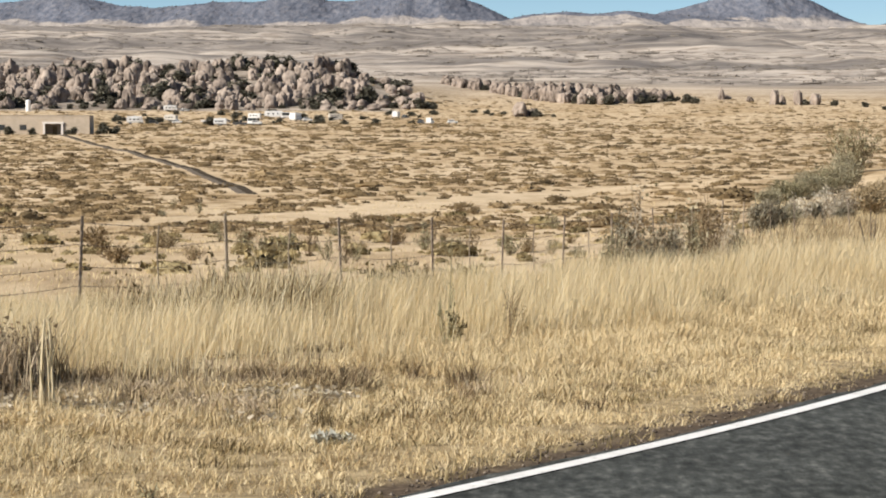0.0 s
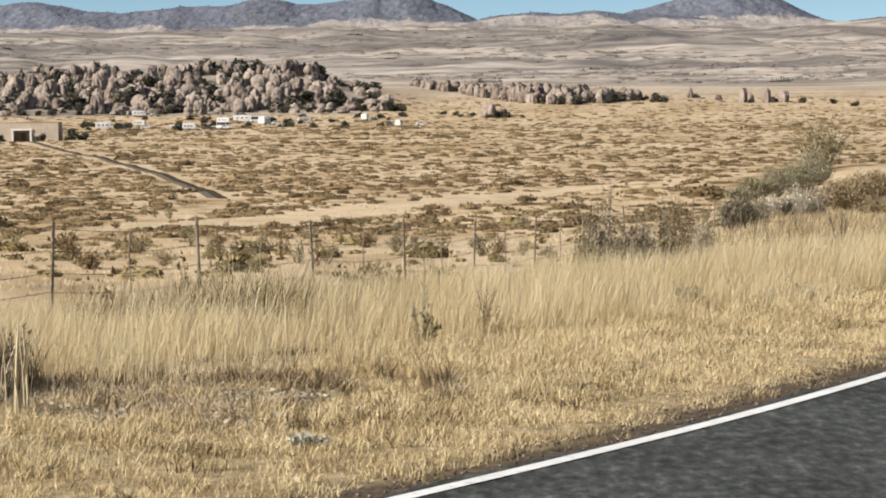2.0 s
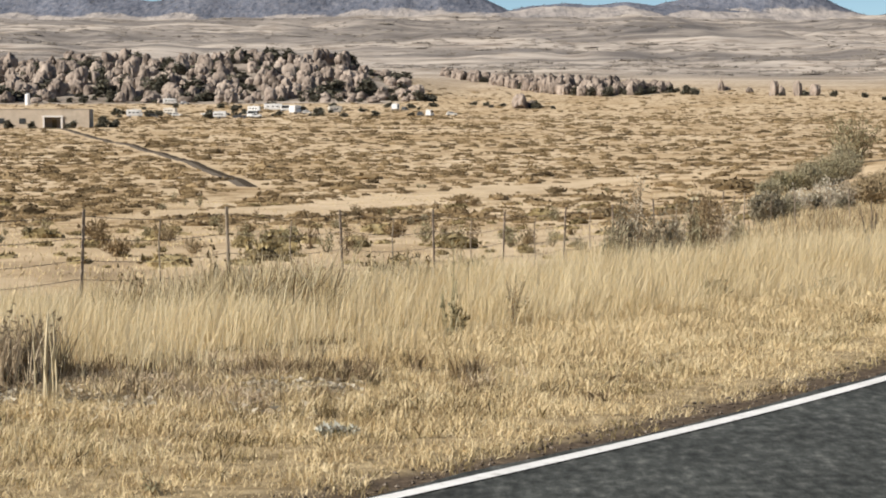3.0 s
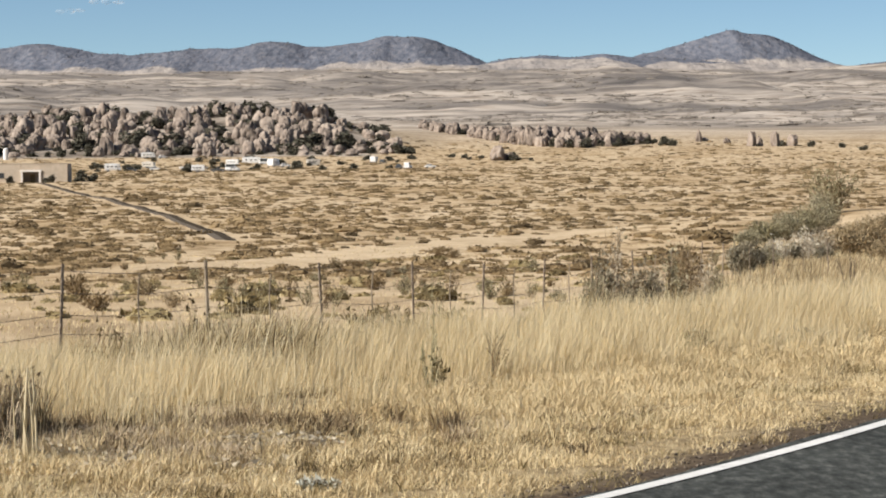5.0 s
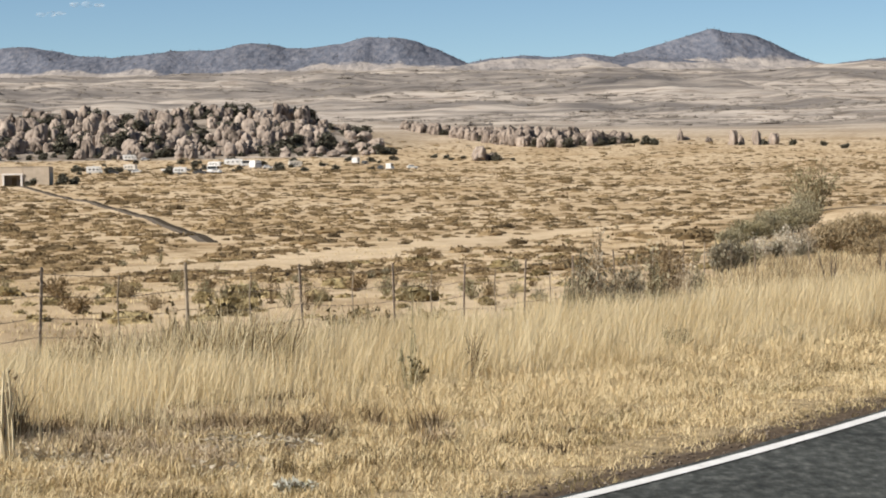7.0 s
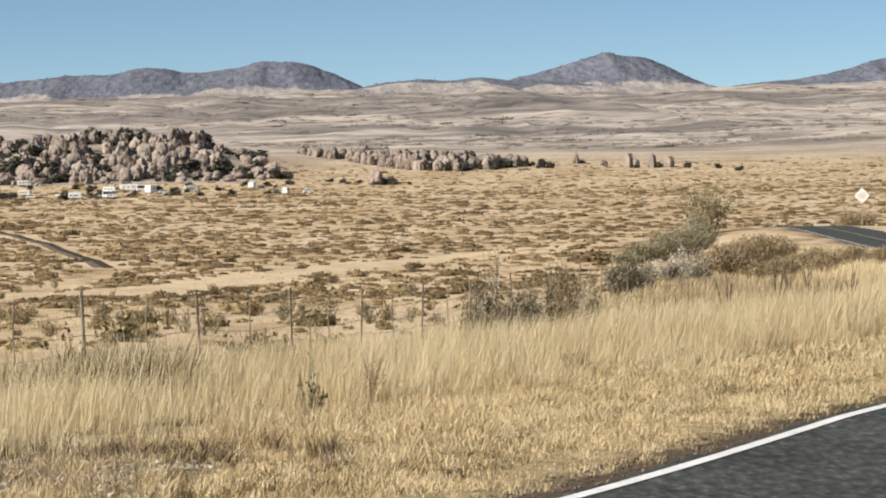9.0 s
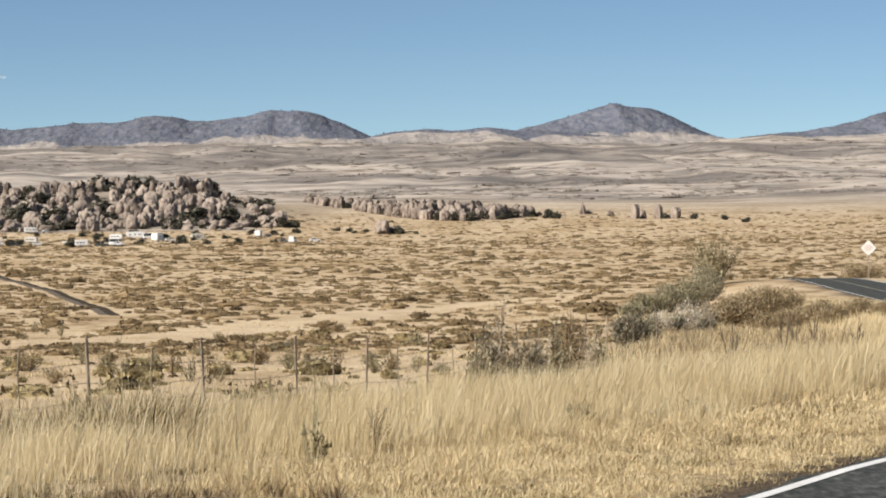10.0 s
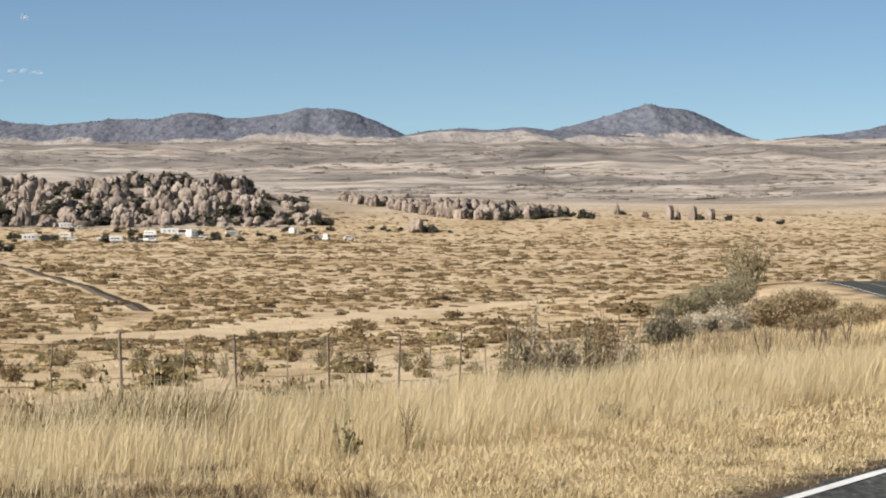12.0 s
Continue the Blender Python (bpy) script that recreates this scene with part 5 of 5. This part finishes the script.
# weeds in the verge
for name, label, x, y, w, h, leaf_mat, stem_mat, n, leaf, stems in (
    ("weed", "low spreading olive weed in tall grass", 1.98, 20.6, 0.32, 0.28, "olive_leaf", "brown_twig", 800, 0.015, 14),
    ("weed", "dark twiggy weed with few leaves", 0.28, 18.0, 0.24, 0.40, "brown_twig", "brown_twig", 160, 0.016, 12),
    ("weed", "dark twiggy weed with few leaves", 2.75, 21.6, 0.35, 0.16, "sage_leaf", "grey_twig", 160, 0.022, 9),
    ("weed", "grey wiry weed in flattened grass", 3.15, 22.3, 0.5, 0.2, "sage_leaf", "grey_twig", 200, 0.024, 10),
    ("weed", "small dark twiggy weed in cut grass", 0.57, 12.8, 0.10, 0.07, "brown_twig", "brown_twig", 60, 0.014, 6),
    ("weed", "small dark twiggy weed in cut grass", 0.66, 12.85, 0.11, 0.08, "brown_twig", "brown_twig", 60, 0.014, 6),
    ("weed", "small grey tuft with dark dead leaves", -0.78, 13.25, 0.14, 0.08, "grey_twig", "brown_twig", 120, 0.018, 6),
    ("weed", "flat russet weed pressed into cut grass", 0.20, 13.0, 0.24, 0.035, "russet_leaf", "brown_twig", 170, 0.02, 6),
    ("weed", "flat russet weed pressed into cut grass", 0.72, 13.9, 0.20, 0.045, "russet_leaf", "brown_twig", 130, 0.02, 6),
    ("weed", "small dark-leaved weed at the cut grass edge", -1.26, 9.85, 0.13, 0.07, "olive_leaf", "brown_twig", 90, 0.016, 6),
    ("weed", "yellow-green weed among coarse grass", -2.85, 23.2, 0.26, 0.50, "olive_leaf", "brown_twig", 200, 0.03, 8),
    ("weed", "yellow-green weed among coarse grass", -1.75, 22.6, 0.28, 0.46, "dull_grass", "brown_twig", 200, 0.03, 8),
    ("weed", "small dark green weed beside a silvery plant", -0.60, 11.6, 0.20, 0.05, "olive_leaf", "brown_twig", 110, 0.022, 10),
    ("silver_plant", "small silvery-leaved plant flat in cut grass", -0.66, 11.6, 0.15, 0.06, "silver_leaf", "brown_twig", 300, 0.024, 12),
    ("silver_plant", "small silvery-leaved plant flat in cut grass", -0.57, 11.6, 0.12, 0.05, "silver_leaf", "brown_twig", 220, 0.022, 10),
):
    shrub(name, label, "weed" if name == "weed" else "plant", x, y, shrub_parts(R, w, h, M[leaf_mat], M[stem_mat], n, leaf, stems=stems, thick=0.0035 if w < 0.6 else 0.01), R.uniform(0, 360))
for x, y, w, h, leaf_mat, stems, per, leaf, label in (
    (-0.16, 16.9, 0.18, 0.66, "olive_leaf", 10, 9, 0.030, "slender yellow-green weed standing in tall grass"),
    (-0.12, 16.8, 0.20, 0.32, "dull_grass", 14, 9, 0.032, "dull green weed at the foot of a taller one"),
    (-0.76, 27.2, 0.80, 0.98, "dark_grass", 16, 16, 0.060, "sprawling olive weed near the wire fence"),
    (-0.56, 27.0, 0.55, 0.82, "dark_grass", 14, 16, 0.060, "sprawling olive weed near the wire fence"),
    (-1.02, 27.6, 0.60, 0.92, "dull_grass", 14, 10, 0.055, "arching olive weed near the wire fence"),
    (-0.14, 26.0, 0.50, 0.86, "dull_grass", 14, 12, 0.050, "arching olive weed near the wire fence"),
    (-2.70, 27.0, 0.50, 0.92, "dark_grass", 14, 16, 0.055, "leafy dark weed at a fence post"),
    (-2.42, 27.0, 0.45, 0.84, "dark_grass", 12, 14, 0.055, "leafy dark weed at a fence post"),
    (-3.40, 25.0, 0.40, 0.86, "dark_grass", 12, 14, 0.050, "dark weed in coarse grass by the fence"),
):
    shrub("weed", label, "weed", x, y, fan_bush(R, w, h, M[leaf_mat], M["olive_leaf"], stems, per, leaf, 0.004), R.uniform(0, 360))
stick = tagged(linked("fallen_stick", np_mesh("fallen_stick", *tube_arrays([(1.93, 20.5, gz(1.93, 20.5) + 0.02), (2.0, 20.55, gz(2.0, 20.5) + 0.07), (2.12, 20.6, gz(2.12, 20.6) + 0.13)], [0.012, 0.011, 0.006], 6), M["brown_twig"])), "brown broken stick leaning in dry grass", "stick")

# upright dead bushes at the left end of the bank
for x0, y0, w, h, n, mat, label in ((-2.56, 13.65, 0.11, 0.50, 420, "grey_twig", "dark brown dead bush with upright stems"), (-2.86, 13.75, 0.15, 0.52, 480, "grey_twig", "grey dead bush with upright stems"),
                                    (-2.36, 13.8, 0.07, 0.46, 220, "brown_twig", "dark brown dead bush with upright stems"), (-3.05, 13.9, 0.16, 0.48, 380, "brown_twig", "dark brown dead bush with upright stems")):
    e = tagged(new("dead_bush"), label, "bush")
    e.matrix_world = pose(x0, y0, gz(x0, y0))
    spot = R.normal(0, w, (n, 2))
    v, f = blades(R, np.column_stack([spot, np.full(n, -0.02)]), R.uniform(0.45, 1.0, n) * h, R.uniform(0.004, 0.009, n), np.array([0.06, 0.0]), 0.2)
    linked("branchwork", np_mesh("branchwork", v, f, M[mat]), e)
    lv, lf = leaves(R, 300, (0, 0, h * 0.1), (w * 1.7, w * 1.7, h * 0.6), 0.024, clumps=22, upright=0.8)
    linked("foliage", np_mesh("foliage", lv, lf, M["brown_twig"]), e)

# the bunch of broad pale stalks
e = tagged(new("dry_stalk_bunch"), "bunch of broad pale dry stalks beside dead bush", "plant")
e.matrix_world = pose(-2.17, 12.9, gz(-2.17, 12.9))
for k in range(10):
    a, lean, h = R.uniform(0, 6.28), R.uniform(0.02, 0.16), R.uniform(0.34, 0.54)
    x0, w = R.uniform(-0.09, 0.09), R.uniform(0.006, 0.011)
    side = np.array([math.cos(a * 0.3), math.sin(a * 0.3) * 0.5, 0]) * w
    rows = []
    for s in np.linspace(0, 1, 6):
        c = np.array([x0 + lean * h * s * s * math.cos(a), 0.05 * math.sin(a) + lean * h * s * s * math.sin(a), h * s - 0.02])
        fold = np.array([0, -0.006, 0])
        rows += [c - side * (1 - 0.6 * s**3), c + fold, c + side * (1 - 0.6 * s**3), c - fold]
    i, j = np.meshgrid(np.arange(5), np.arange(4), indexing="ij")
    f = np.stack([i * 4 + j, i * 4 + (j + 1) % 4, (i + 1) * 4 + (j + 1) % 4, (i + 1) * 4 + j], -1).reshape(-1, 4)
    linked("stalk", np_mesh("stalk", rows, f, M["pale_stalk"]), e)

# dead grey brush at the foot of the tall grass, and litter on the shoulder
n = 30000
x = R.uniform(-3.2, 0.3, n)
y = R.normal(13.75, 0.62, n)
keep = wave(x, y, 0.35, 91) + 0.7 * (1 - smooth01(-1.5, -0.2, x)) - 0.6 > -0.05
x, y = x[keep], y[keep]
base = np.column_stack([x, y, ground_z(x, y)])
v, f = blades(R, base, R.uniform(0.03, 0.10, len(x)), R.uniform(0.003, 0.009, len(x)), np.array([0.2, 0.0]), 0.9)
tagged(linked("dead_brush", np_mesh("dead_brush", v, f, M["grey_twig"])), "grey dead twigs at the foot of tall grass", "brush", kind="stuff")
# Dark blades added to give the shadow under the tall grass by colour.
n = 15000
x, y = R.uniform(-3.4, 0.1, n), R.normal(14.05, 0.42, n)
keep = wave(x, y, 0.30, 93) + 0.4 * wave(x, y, 1.2, 95) > 0.42
x, y = x[keep], y[keep]
v, f = blades(R, np.column_stack([x, y, ground_z(x, y)]), R.uniform(0.05, 0.16, len(x)), R.uniform(0.004, 0.010, len(x)), np.array([0.1, 0.0]), 0.5)
tagged(linked("dead_brush", np_mesh("dead_brush", v, f, M["brown_twig"])), "dark stubs painted as shade at the foot of tall grass", "brush", kind="stuff")
n = 3600
x, y = R.uniform(-3.0, -0.6, n), R.normal(13.35, 0.4, n)
keep = wave(x, y, 0.35, 97) > 0.05
x, y = x[keep], y[keep]
c = np.column_stack([x, y, ground_z(x, y) + R.uniform(0.01, 0.05, len(x))])
d, e = R.normal(0, 0.022, (len(x), 3)) * [1, 1, 0.4], R.normal(0, 0.012, (len(x), 3)) * [1, 1, 0.5]
v = np.stack([c - e, c + e, c + d], 1).reshape(-1, 3)
tagged(linked("leaf_litter", np_mesh("leaf_litter", v, np.arange(len(v)).reshape(-1, 3), M["pale_leaf"])), "pale dead leaves littered below the tall grass", "litter", kind="stuff")
n = 30000
x, y = R.uniform(-4, 6.5, n), R.uniform(7.5, 20, n)
u = off_road(x, y)
keep = (u > 0.08) & (u < 0.55) & in_view(x, y)
x, y = x[keep], y[keep]
m = len(x)
s = R.uniform(0.004, 0.013, (m, 1))
octa = np.array([(1, 0, 0), (0, 1, 0), (-1, 0, 0), (0, -1, 0), (0, 0, 0.7), (0, 0, -0.7)])
v = (np.column_stack([x, y, ground_z(x, y) + s[:, 0] * 0.4])[:, None] + octa[None] * s[:, None] * R.uniform(0.6, 1.3, (m, 6, 1))).reshape(-1, 3)
f = (np.arange(m)[:, None, None] * 6 + np.array([(0, 1, 4), (1, 2, 4), (2, 3, 4), (3, 0, 4), (1, 0, 5), (2, 1, 5), (3, 2, 5), (0, 3, 5)])[None]).reshape(-1, 3)
tagged(linked("shoulder_gravel", np_mesh("shoulder_gravel", v, f, M["gravel"])), "loose brown gravel along the asphalt edge", "gravel", kind="stuff")


# ---- visitor building ----
def bar(name, x0, y0, z0, x1, y1, z1, mat, parent, label="", bevel=0.0):
    return part(name, box_bm(x0, y0, z0, x1, y1, z1, bevel), mat, parent, label)


vb = tagged(new("visitor_building"), "low flat-roofed tan adobe building with a porch", "building")
vb.matrix_world = pose(-88.7, 588, gz(-100, 588) - 0.25, 0, 0, 0)
H = 4.6
bar("wall", -6.2, 0, 0, 0, 0.4, H, M["adobe"], vb, bevel=0.08)
bar("wall", -48, 0, 0, -10.8, 0.4, H, M["adobe"], vb, bevel=0.08)
bar("wall", -10.8, 0, 3.0, -6.2, 0.4, H, M["adobe"], vb)
bar("wall", -0.4, 0.4, 0, 0, 6, H, M["adobe"], vb, bevel=0.08)
bar("wall", -48, 0.4, 0, -47.6, 6, H, M["adobe"], vb, bevel=0.08)
bar("wall", -48, 6, 0, 0, 6.4, H, M["adobe"], vb, bevel=0.08)
bar("wall", -11.5, 3.4, 0, -5.5, 3.8, H - 0.4, M["adobe"], vb)
bar("roof", -47.6, 0.4, H - 0.5, -0.4, 6, H - 0.25, M["pale_stalk"], vb, "flat pale roof behind the parapet")
bar("parapet_cap", -48.1, -0.08, H, 0.08, 0.5, H + 0.14, M["adobe"], vb)
lintel = bar("porch_lintel", -11.0, -0.35, 2.75, -6.0, 0.1, 3.15, M["sign_face"], vb, "pale porch lintel")
for x in (-10.6, -6.4):
    bar("porch_column", x - 0.22, -0.3, 0, x + 0.22, 0.05, 2.75, M["sign_face"], vb, "pale porch column")
door = bar("door", -9.2, 3.3, 0, -8.1, 3.4, 2.1, M["brown_twig"], vb, "brown door in the porch")
bar("door_handle", -8.3, 3.24, 1.0, -8.2, 3.3, 1.1, M["hub"], door)
for x in (-15.5, -20.5, -25.5, -33):
    w = bar("window", x - 0.8, -0.03, 1.3, x + 0.8, 0.02, 2.5, M["shade_glass"], vb, "dark window in the adobe wall")
    bar("window_frame", x - 0.9, -0.06, 1.2, x + 0.9, -0.03, 1.3, M["wood_post"], w)
for x, y, s in ((-92.2, 585.5, 1.9), (-93.6, 586.2, 1.3), (-101.5, 585.5, 1.6), (-107, 585, 2.0), (-86, 589, 2.6), (-83.5, 592, 2.2), (-110, 585.6, 1.5)):
    juniper(x, y, s * 1.2, s, x * 31 % 360, int(abs(x)) % 5, "dark green shrub beside the adobe building")
tank = tagged(new("water_tank"), "white upright water tank by the rocks", "tank")
tank.matrix_world = pose(-190.5, 1088, gz(-190.5, 1088) - 0.1)
bm = bmesh.new()
bmesh.ops.create_cone(bm, cap_ends=True, segments=20, radius1=1.1, radius2=1.1, depth=4.6, matrix=Matrix.Translation((0, 0, 2.3)))
part("body", bm, M["white_metal"], tank, smooth=False)
bm = bmesh.new()
bmesh.ops.create_cone(bm, cap_ends=True, segments=20, radius1=1.15, radius2=0.2, depth=0.5, matrix=Matrix.Translation((0, 0, 4.85)))
part("lid", bm, M["white_metal"], tank)


# ---- campers and cars ----
def wheel_meshes():
    tyre, rim = bmesh.new(), bmesh.new()
    turn = Matrix.Rotation(math.pi / 2, 4, "X")
    bmesh.ops.create_cone(tyre, cap_ends=True, segments=16, radius1=0.36, radius2=0.36, depth=0.24, matrix=turn)
    bmesh.ops.bevel(tyre, geom=[e for e in tyre.edges if len(e.link_faces) == 2 and e.calc_face_angle(0) > 1], offset=0.05, segments=2, affect="EDGES")
    bmesh.ops.create_cone(rim, cap_ends=True, segments=12, radius1=0.2, radius2=0.2, depth=0.26, matrix=turn)
    out = []
    for bm, name, mat in ((tyre, "tyre", "rubber"), (rim, "rim", "hub")):
        me = bpy.data.meshes.new(name)
        bm.to_mesh(me)
        bm.free()
        me.materials.append(M[mat])
        out.append(me)
    return out


TYRE, RIM = wheel_meshes()


def vehicle(kind, label, category, x, y, turn, length, width, height, mat):
    """A motorhome, trailer, van or car along its own x axis."""
    e = tagged(new(kind), label, category, "vehicles at the campsites")
    e.matrix_world = pose(x, y, gz(x, y) + 0.02, 0, 0, turn)
    length, height = length * 0.88, height * 0.92
    L, W, floor = length / 2, width / 2, 0.5
    if kind in ("motorhome", "travel_trailer"):
        body = bar("body", -L, -W, floor, L * (0.62 if kind == "motorhome" else 1), W, height, M[mat], e, bevel=0.18)
        if kind == "motorhome":
            bar("cab", L * 0.6, -W * 0.92, floor, L, W * 0.92, height * 0.62, M[mat], e, bevel=0.2)
            bar("overcab", L * 0.55, -W * 0.95, height * 0.66, L * 0.9, W * 0.95, height * 0.97, M[mat], e, bevel=0.2)
            bar("windscreen", L * 0.985, -W * 0.75, height * 0.38, L * 1.005, W * 0.75, height * 0.58, M["shade_glass"], e)
        else:
            bar("tow_bar", L, -0.08, floor, L + 1.1, 0.08, floor + 0.1, M["hub"], e)
        bar("roof_vent", -0.4, -0.3, height, 0.3, 0.3, height + 0.25, M["beige_metal"], e, bevel=0.04)
        for s in (-1, 1):
            for at in (-0.6, -0.1, 0.35):
                bar("window", at * L - 0.35, s * W - 0.02, height * 0.54, at * L + 0.35, s * W + 0.02, height * 0.70, M["shade_glass"], e, "dark side window")
            bar("stripe", -L * 0.95, s * W - 0.012, height * 0.33, L * 0.55, s * W + 0.012, height * 0.37, M["beige_metal"], e, "beige side stripe")
    else:
        low = height * (0.5 if kind != "van" else 0.45)
        bar("body", -L, -W, 0.35, L, W, low + 0.15, M[mat], e, bevel=0.14)
        back = {"car": (-0.75, 0.35), "pickup": (-0.1, 0.35), "van": (-0.98, 0.6)}[kind]
        bar("cabin", back[0] * L, -W * 0.9, low + 0.1, back[1] * L, W * 0.9, height, M[mat], e, bevel=0.16)
        bar("windscreen", back[1] * L - 0.02, -W * 0.75, low + 0.25, back[1] * L + 0.03, W * 0.75, height - 0.15, M["shade_glass"], e)
        for s in (-1, 1):
            bar("window", back[0] * L + 0.25, s * W * 0.9 - 0.02, low + 0.25, back[1] * L - 0.2, s * W * 0.9 + 0.02, height - 0.15, M["shade_glass"], e, "dark side window")
        for s in (-1, 1):
            bar("headlight", L - 0.03, s * W * 0.7 - 0.15, low - 0.1, L + 0.02, s * W * 0.7 + 0.15, low + 0.05, M["sign_face"], e)
    for a in ((-0.55, 0.7) if kind != "travel_trailer" else (-0.18, 0.1)):
        for s in (-1, 1):
            w = new("wheel")
            w.parent, w.location = e, (a * L, s * (W - 0.1), 0.36)
            linked("tyre", TYRE, w)
            linked("rim", RIM, w)
    return e


for row in (
    ("motorhome", "white motorhome parked by the rocks", "motorhome", -112, 842, 8, 6.2, 2.4, 2.9, "white_metal"),
    ("car", "dark car parked beside a white motorhome", "car", -106.5, 846, 12, 4.4, 1.8, 1.5, "dark_metal"),
    ("travel_trailer", "beige travel trailer at a campsite", "trailer", -110, 925, -10, 5.2, 2.4, 2.6, "beige_metal"),
    ("travel_trailer", "white travel trailer at a campsite", "trailer", -78, 784, 4, 4.6, 2.3, 2.5, "white_metal"),
    ("pickup", "dark pickup beside a white trailer", "pickup", -72.5, 790, 6, 5.2, 1.9, 1.8, "dark_metal"),
    ("van", "white camper van at a campsite", "van", -71, 826, -16, 5.0, 2.1, 2.6, "white_metal"),
    ("car", "white car in front of a camper van", "car", -69.5, 815, 0, 4.3, 1.8, 1.5, "white_metal"),
    ("motorhome", "long white motorhome beside the rocks", "motorhome", -77, 985, 3, 8.5, 2.5, 3.1, "white_metal"),
    ("motorhome", "tall white motorhome seen end on", "motorhome", -65, 932, 72, 7.4, 2.5, 3.4, "white_metal"),
    ("car", "white car beside a motorhome", "car", -60.5, 930, 10, 4.4, 1.8, 1.5, "white_metal"),
    ("car", "beige car at a campsite", "car", -51, 948, 5, 4.6, 1.8, 1.6, "beige_metal"),
    ("travel_trailer", "beige travel trailer at a campsite", "trailer", -52, 960, 14, 5.6, 2.4, 2.5, "beige_metal"),
    ("travel_trailer", "small white trailer seen end on", "trailer", -30.3, 998, 80, 4.6, 2.4, 2.9, "white_metal"),
    ("car", "dark car beside a small white trailer", "car", -26.6, 996, 70, 4.3, 1.8, 1.6, "dark_metal"),
    ("van", "white van seen end on by a dark bush", "van", -15, 885, 78, 5.2, 2.1, 2.5, "white_metal"),
    ("car", "dark car beside a white van", "car", -18.2, 888, 75, 4.3, 1.8, 1.6, "dark_metal"),
    ("car", "white car on the open plain", "car", -7.4, 902, 6, 4.5, 1.8, 1.6, "white_metal"),
    ("motorhome", "white motorhome among boulders and junipers", "motorhome", -130, 1092, 10, 6.6, 2.4, 2.9, "white_metal"),
    ("car", "white car among boulders", "car", -124, 1095, 20, 4.4, 1.8, 1.5, "white_metal"),
    ("van", "white van among parked campers", "van", -71.5, 978, 10, 5.4, 2.1, 2.6, "white_metal"),
    ("travel_trailer", "white travel trailer beside a long motorhome", "trailer", -83.5, 972, -4, 5.4, 2.3, 2.6, "white_metal"),
    ("car", "white car near a travel trailer", "car", -101, 868, 4, 4.5, 1.8, 1.5, "white_metal"),
    ("pickup", "white pickup at a campsite", "pickup", -94, 900, 5, 5.2, 1.9, 1.8, "white_metal"),
    ("car", "dark car at a campsite", "car", -88, 903, -8, 4.3, 1.8, 1.5, "dark_metal"),
):
    vehicle(*row)
rng = np.random.default_rng(8)
for k in range(60):
    y = rng.uniform(800, 1090)
    x = rng.uniform(-150, -20) if k < 52 else rng.uniform(-20, 40)
    s = rng.uniform(1.2, 3.2)
    juniper(x, y, s * 1.4, s * 0.8, rng.uniform(0, 360), rng.integers(5), "dark green juniper bush near the campsites")

# ---- road sign ----
sign = tagged(new("road_sign"), "faded white diamond road sign on a post", "sign")
sx, sy = 44.3, 210.0
sign.matrix_world = pose(sx, sy, gz(sx, sy), 0, 0, -12)
part("post", box_bm(-0.04, 0.03, -0.2, 0.04, 0.09, 3.3), M["steel_post"], sign, "brown steel post")
bm = box_bm(-0.47, 0, -0.47, 0.47, 0.02, 0.47, 0.0)
bmesh.ops.bevel(bm, geom=[e for e in bm.edges if abs(e.verts[0].co.y - e.verts[1].co.y) > 0.01], offset=0.06, segments=3, affect="EDGES")
bmesh.ops.transform(bm, matrix=Matrix.Translation((0, 0, 2.5)) @ Matrix.Rotation(radians(45), 4, "Y"), verts=bm.verts)
face = part("panel", bm, M["sign_face"], sign, "faded pale diamond panel")
for dz, w in ((0.16, 0.5), (0.0, 0.72), (-0.16, 0.46)):
    bar("text_bar", -w / 2, -0.006, 2.5 + dz - 0.04, w / 2, -0.002, 2.5 + dz + 0.04, M["sign_ink"], face)


# ---- wisps of cloud ----
def cloud_material():
    m = bpy.data.materials.new("thin_cloud")
    m.use_nodes = True
    n, l = m.node_tree.nodes, m.node_tree.links
    b = n["Principled BSDF"]
    b.inputs["Base Color"].default_value, b.inputs["Roughness"].default_value = (0.8, 0.8, 0.8, 1), 1.0
    geo, t = n.new("ShaderNodeNewGeometry"), n.new("ShaderNodeTexNoise")
    l.new(geo.outputs["Position"], t.inputs["Vector"])
    t.inputs["Scale"].default_value, t.inputs["Detail"].default_value = 0.06, 5
    r = ramp_of(n, [(0.40, (0, 0, 0)), (0.75, (0.34, 0.34, 0.34))])
    l.new(t.outputs["Fac"], r.inputs["Fac"])
    l.new(r.outputs["Color"], b.inputs["Alpha"])
    return m


M["cloud"] = cloud_material()
for x, z, w, h in ((-633, 272, 36, 8), (-638, 373, 12, 10), (-700, 256, 30, 7)):
    bm = bmesh.new()
    for k in range(3):
        o = Vector(((k - 1) * 0.62 * w, 0, rng.uniform(-0.2, 0.2) * h))
        bmesh.ops.create_icosphere(bm, subdivisions=2, radius=1, matrix=Matrix.LocRotScale(o, None, (w * 0.3, 6, h * (0.6, 0.75, 0.45)[k])))
    c = part("cloud", bm, M["cloud"], None, smooth=True)
    c.location = (x, 4700, z)
    tagged(c, "thin white wisp of cloud in blue sky", "cloud", kind="structure")
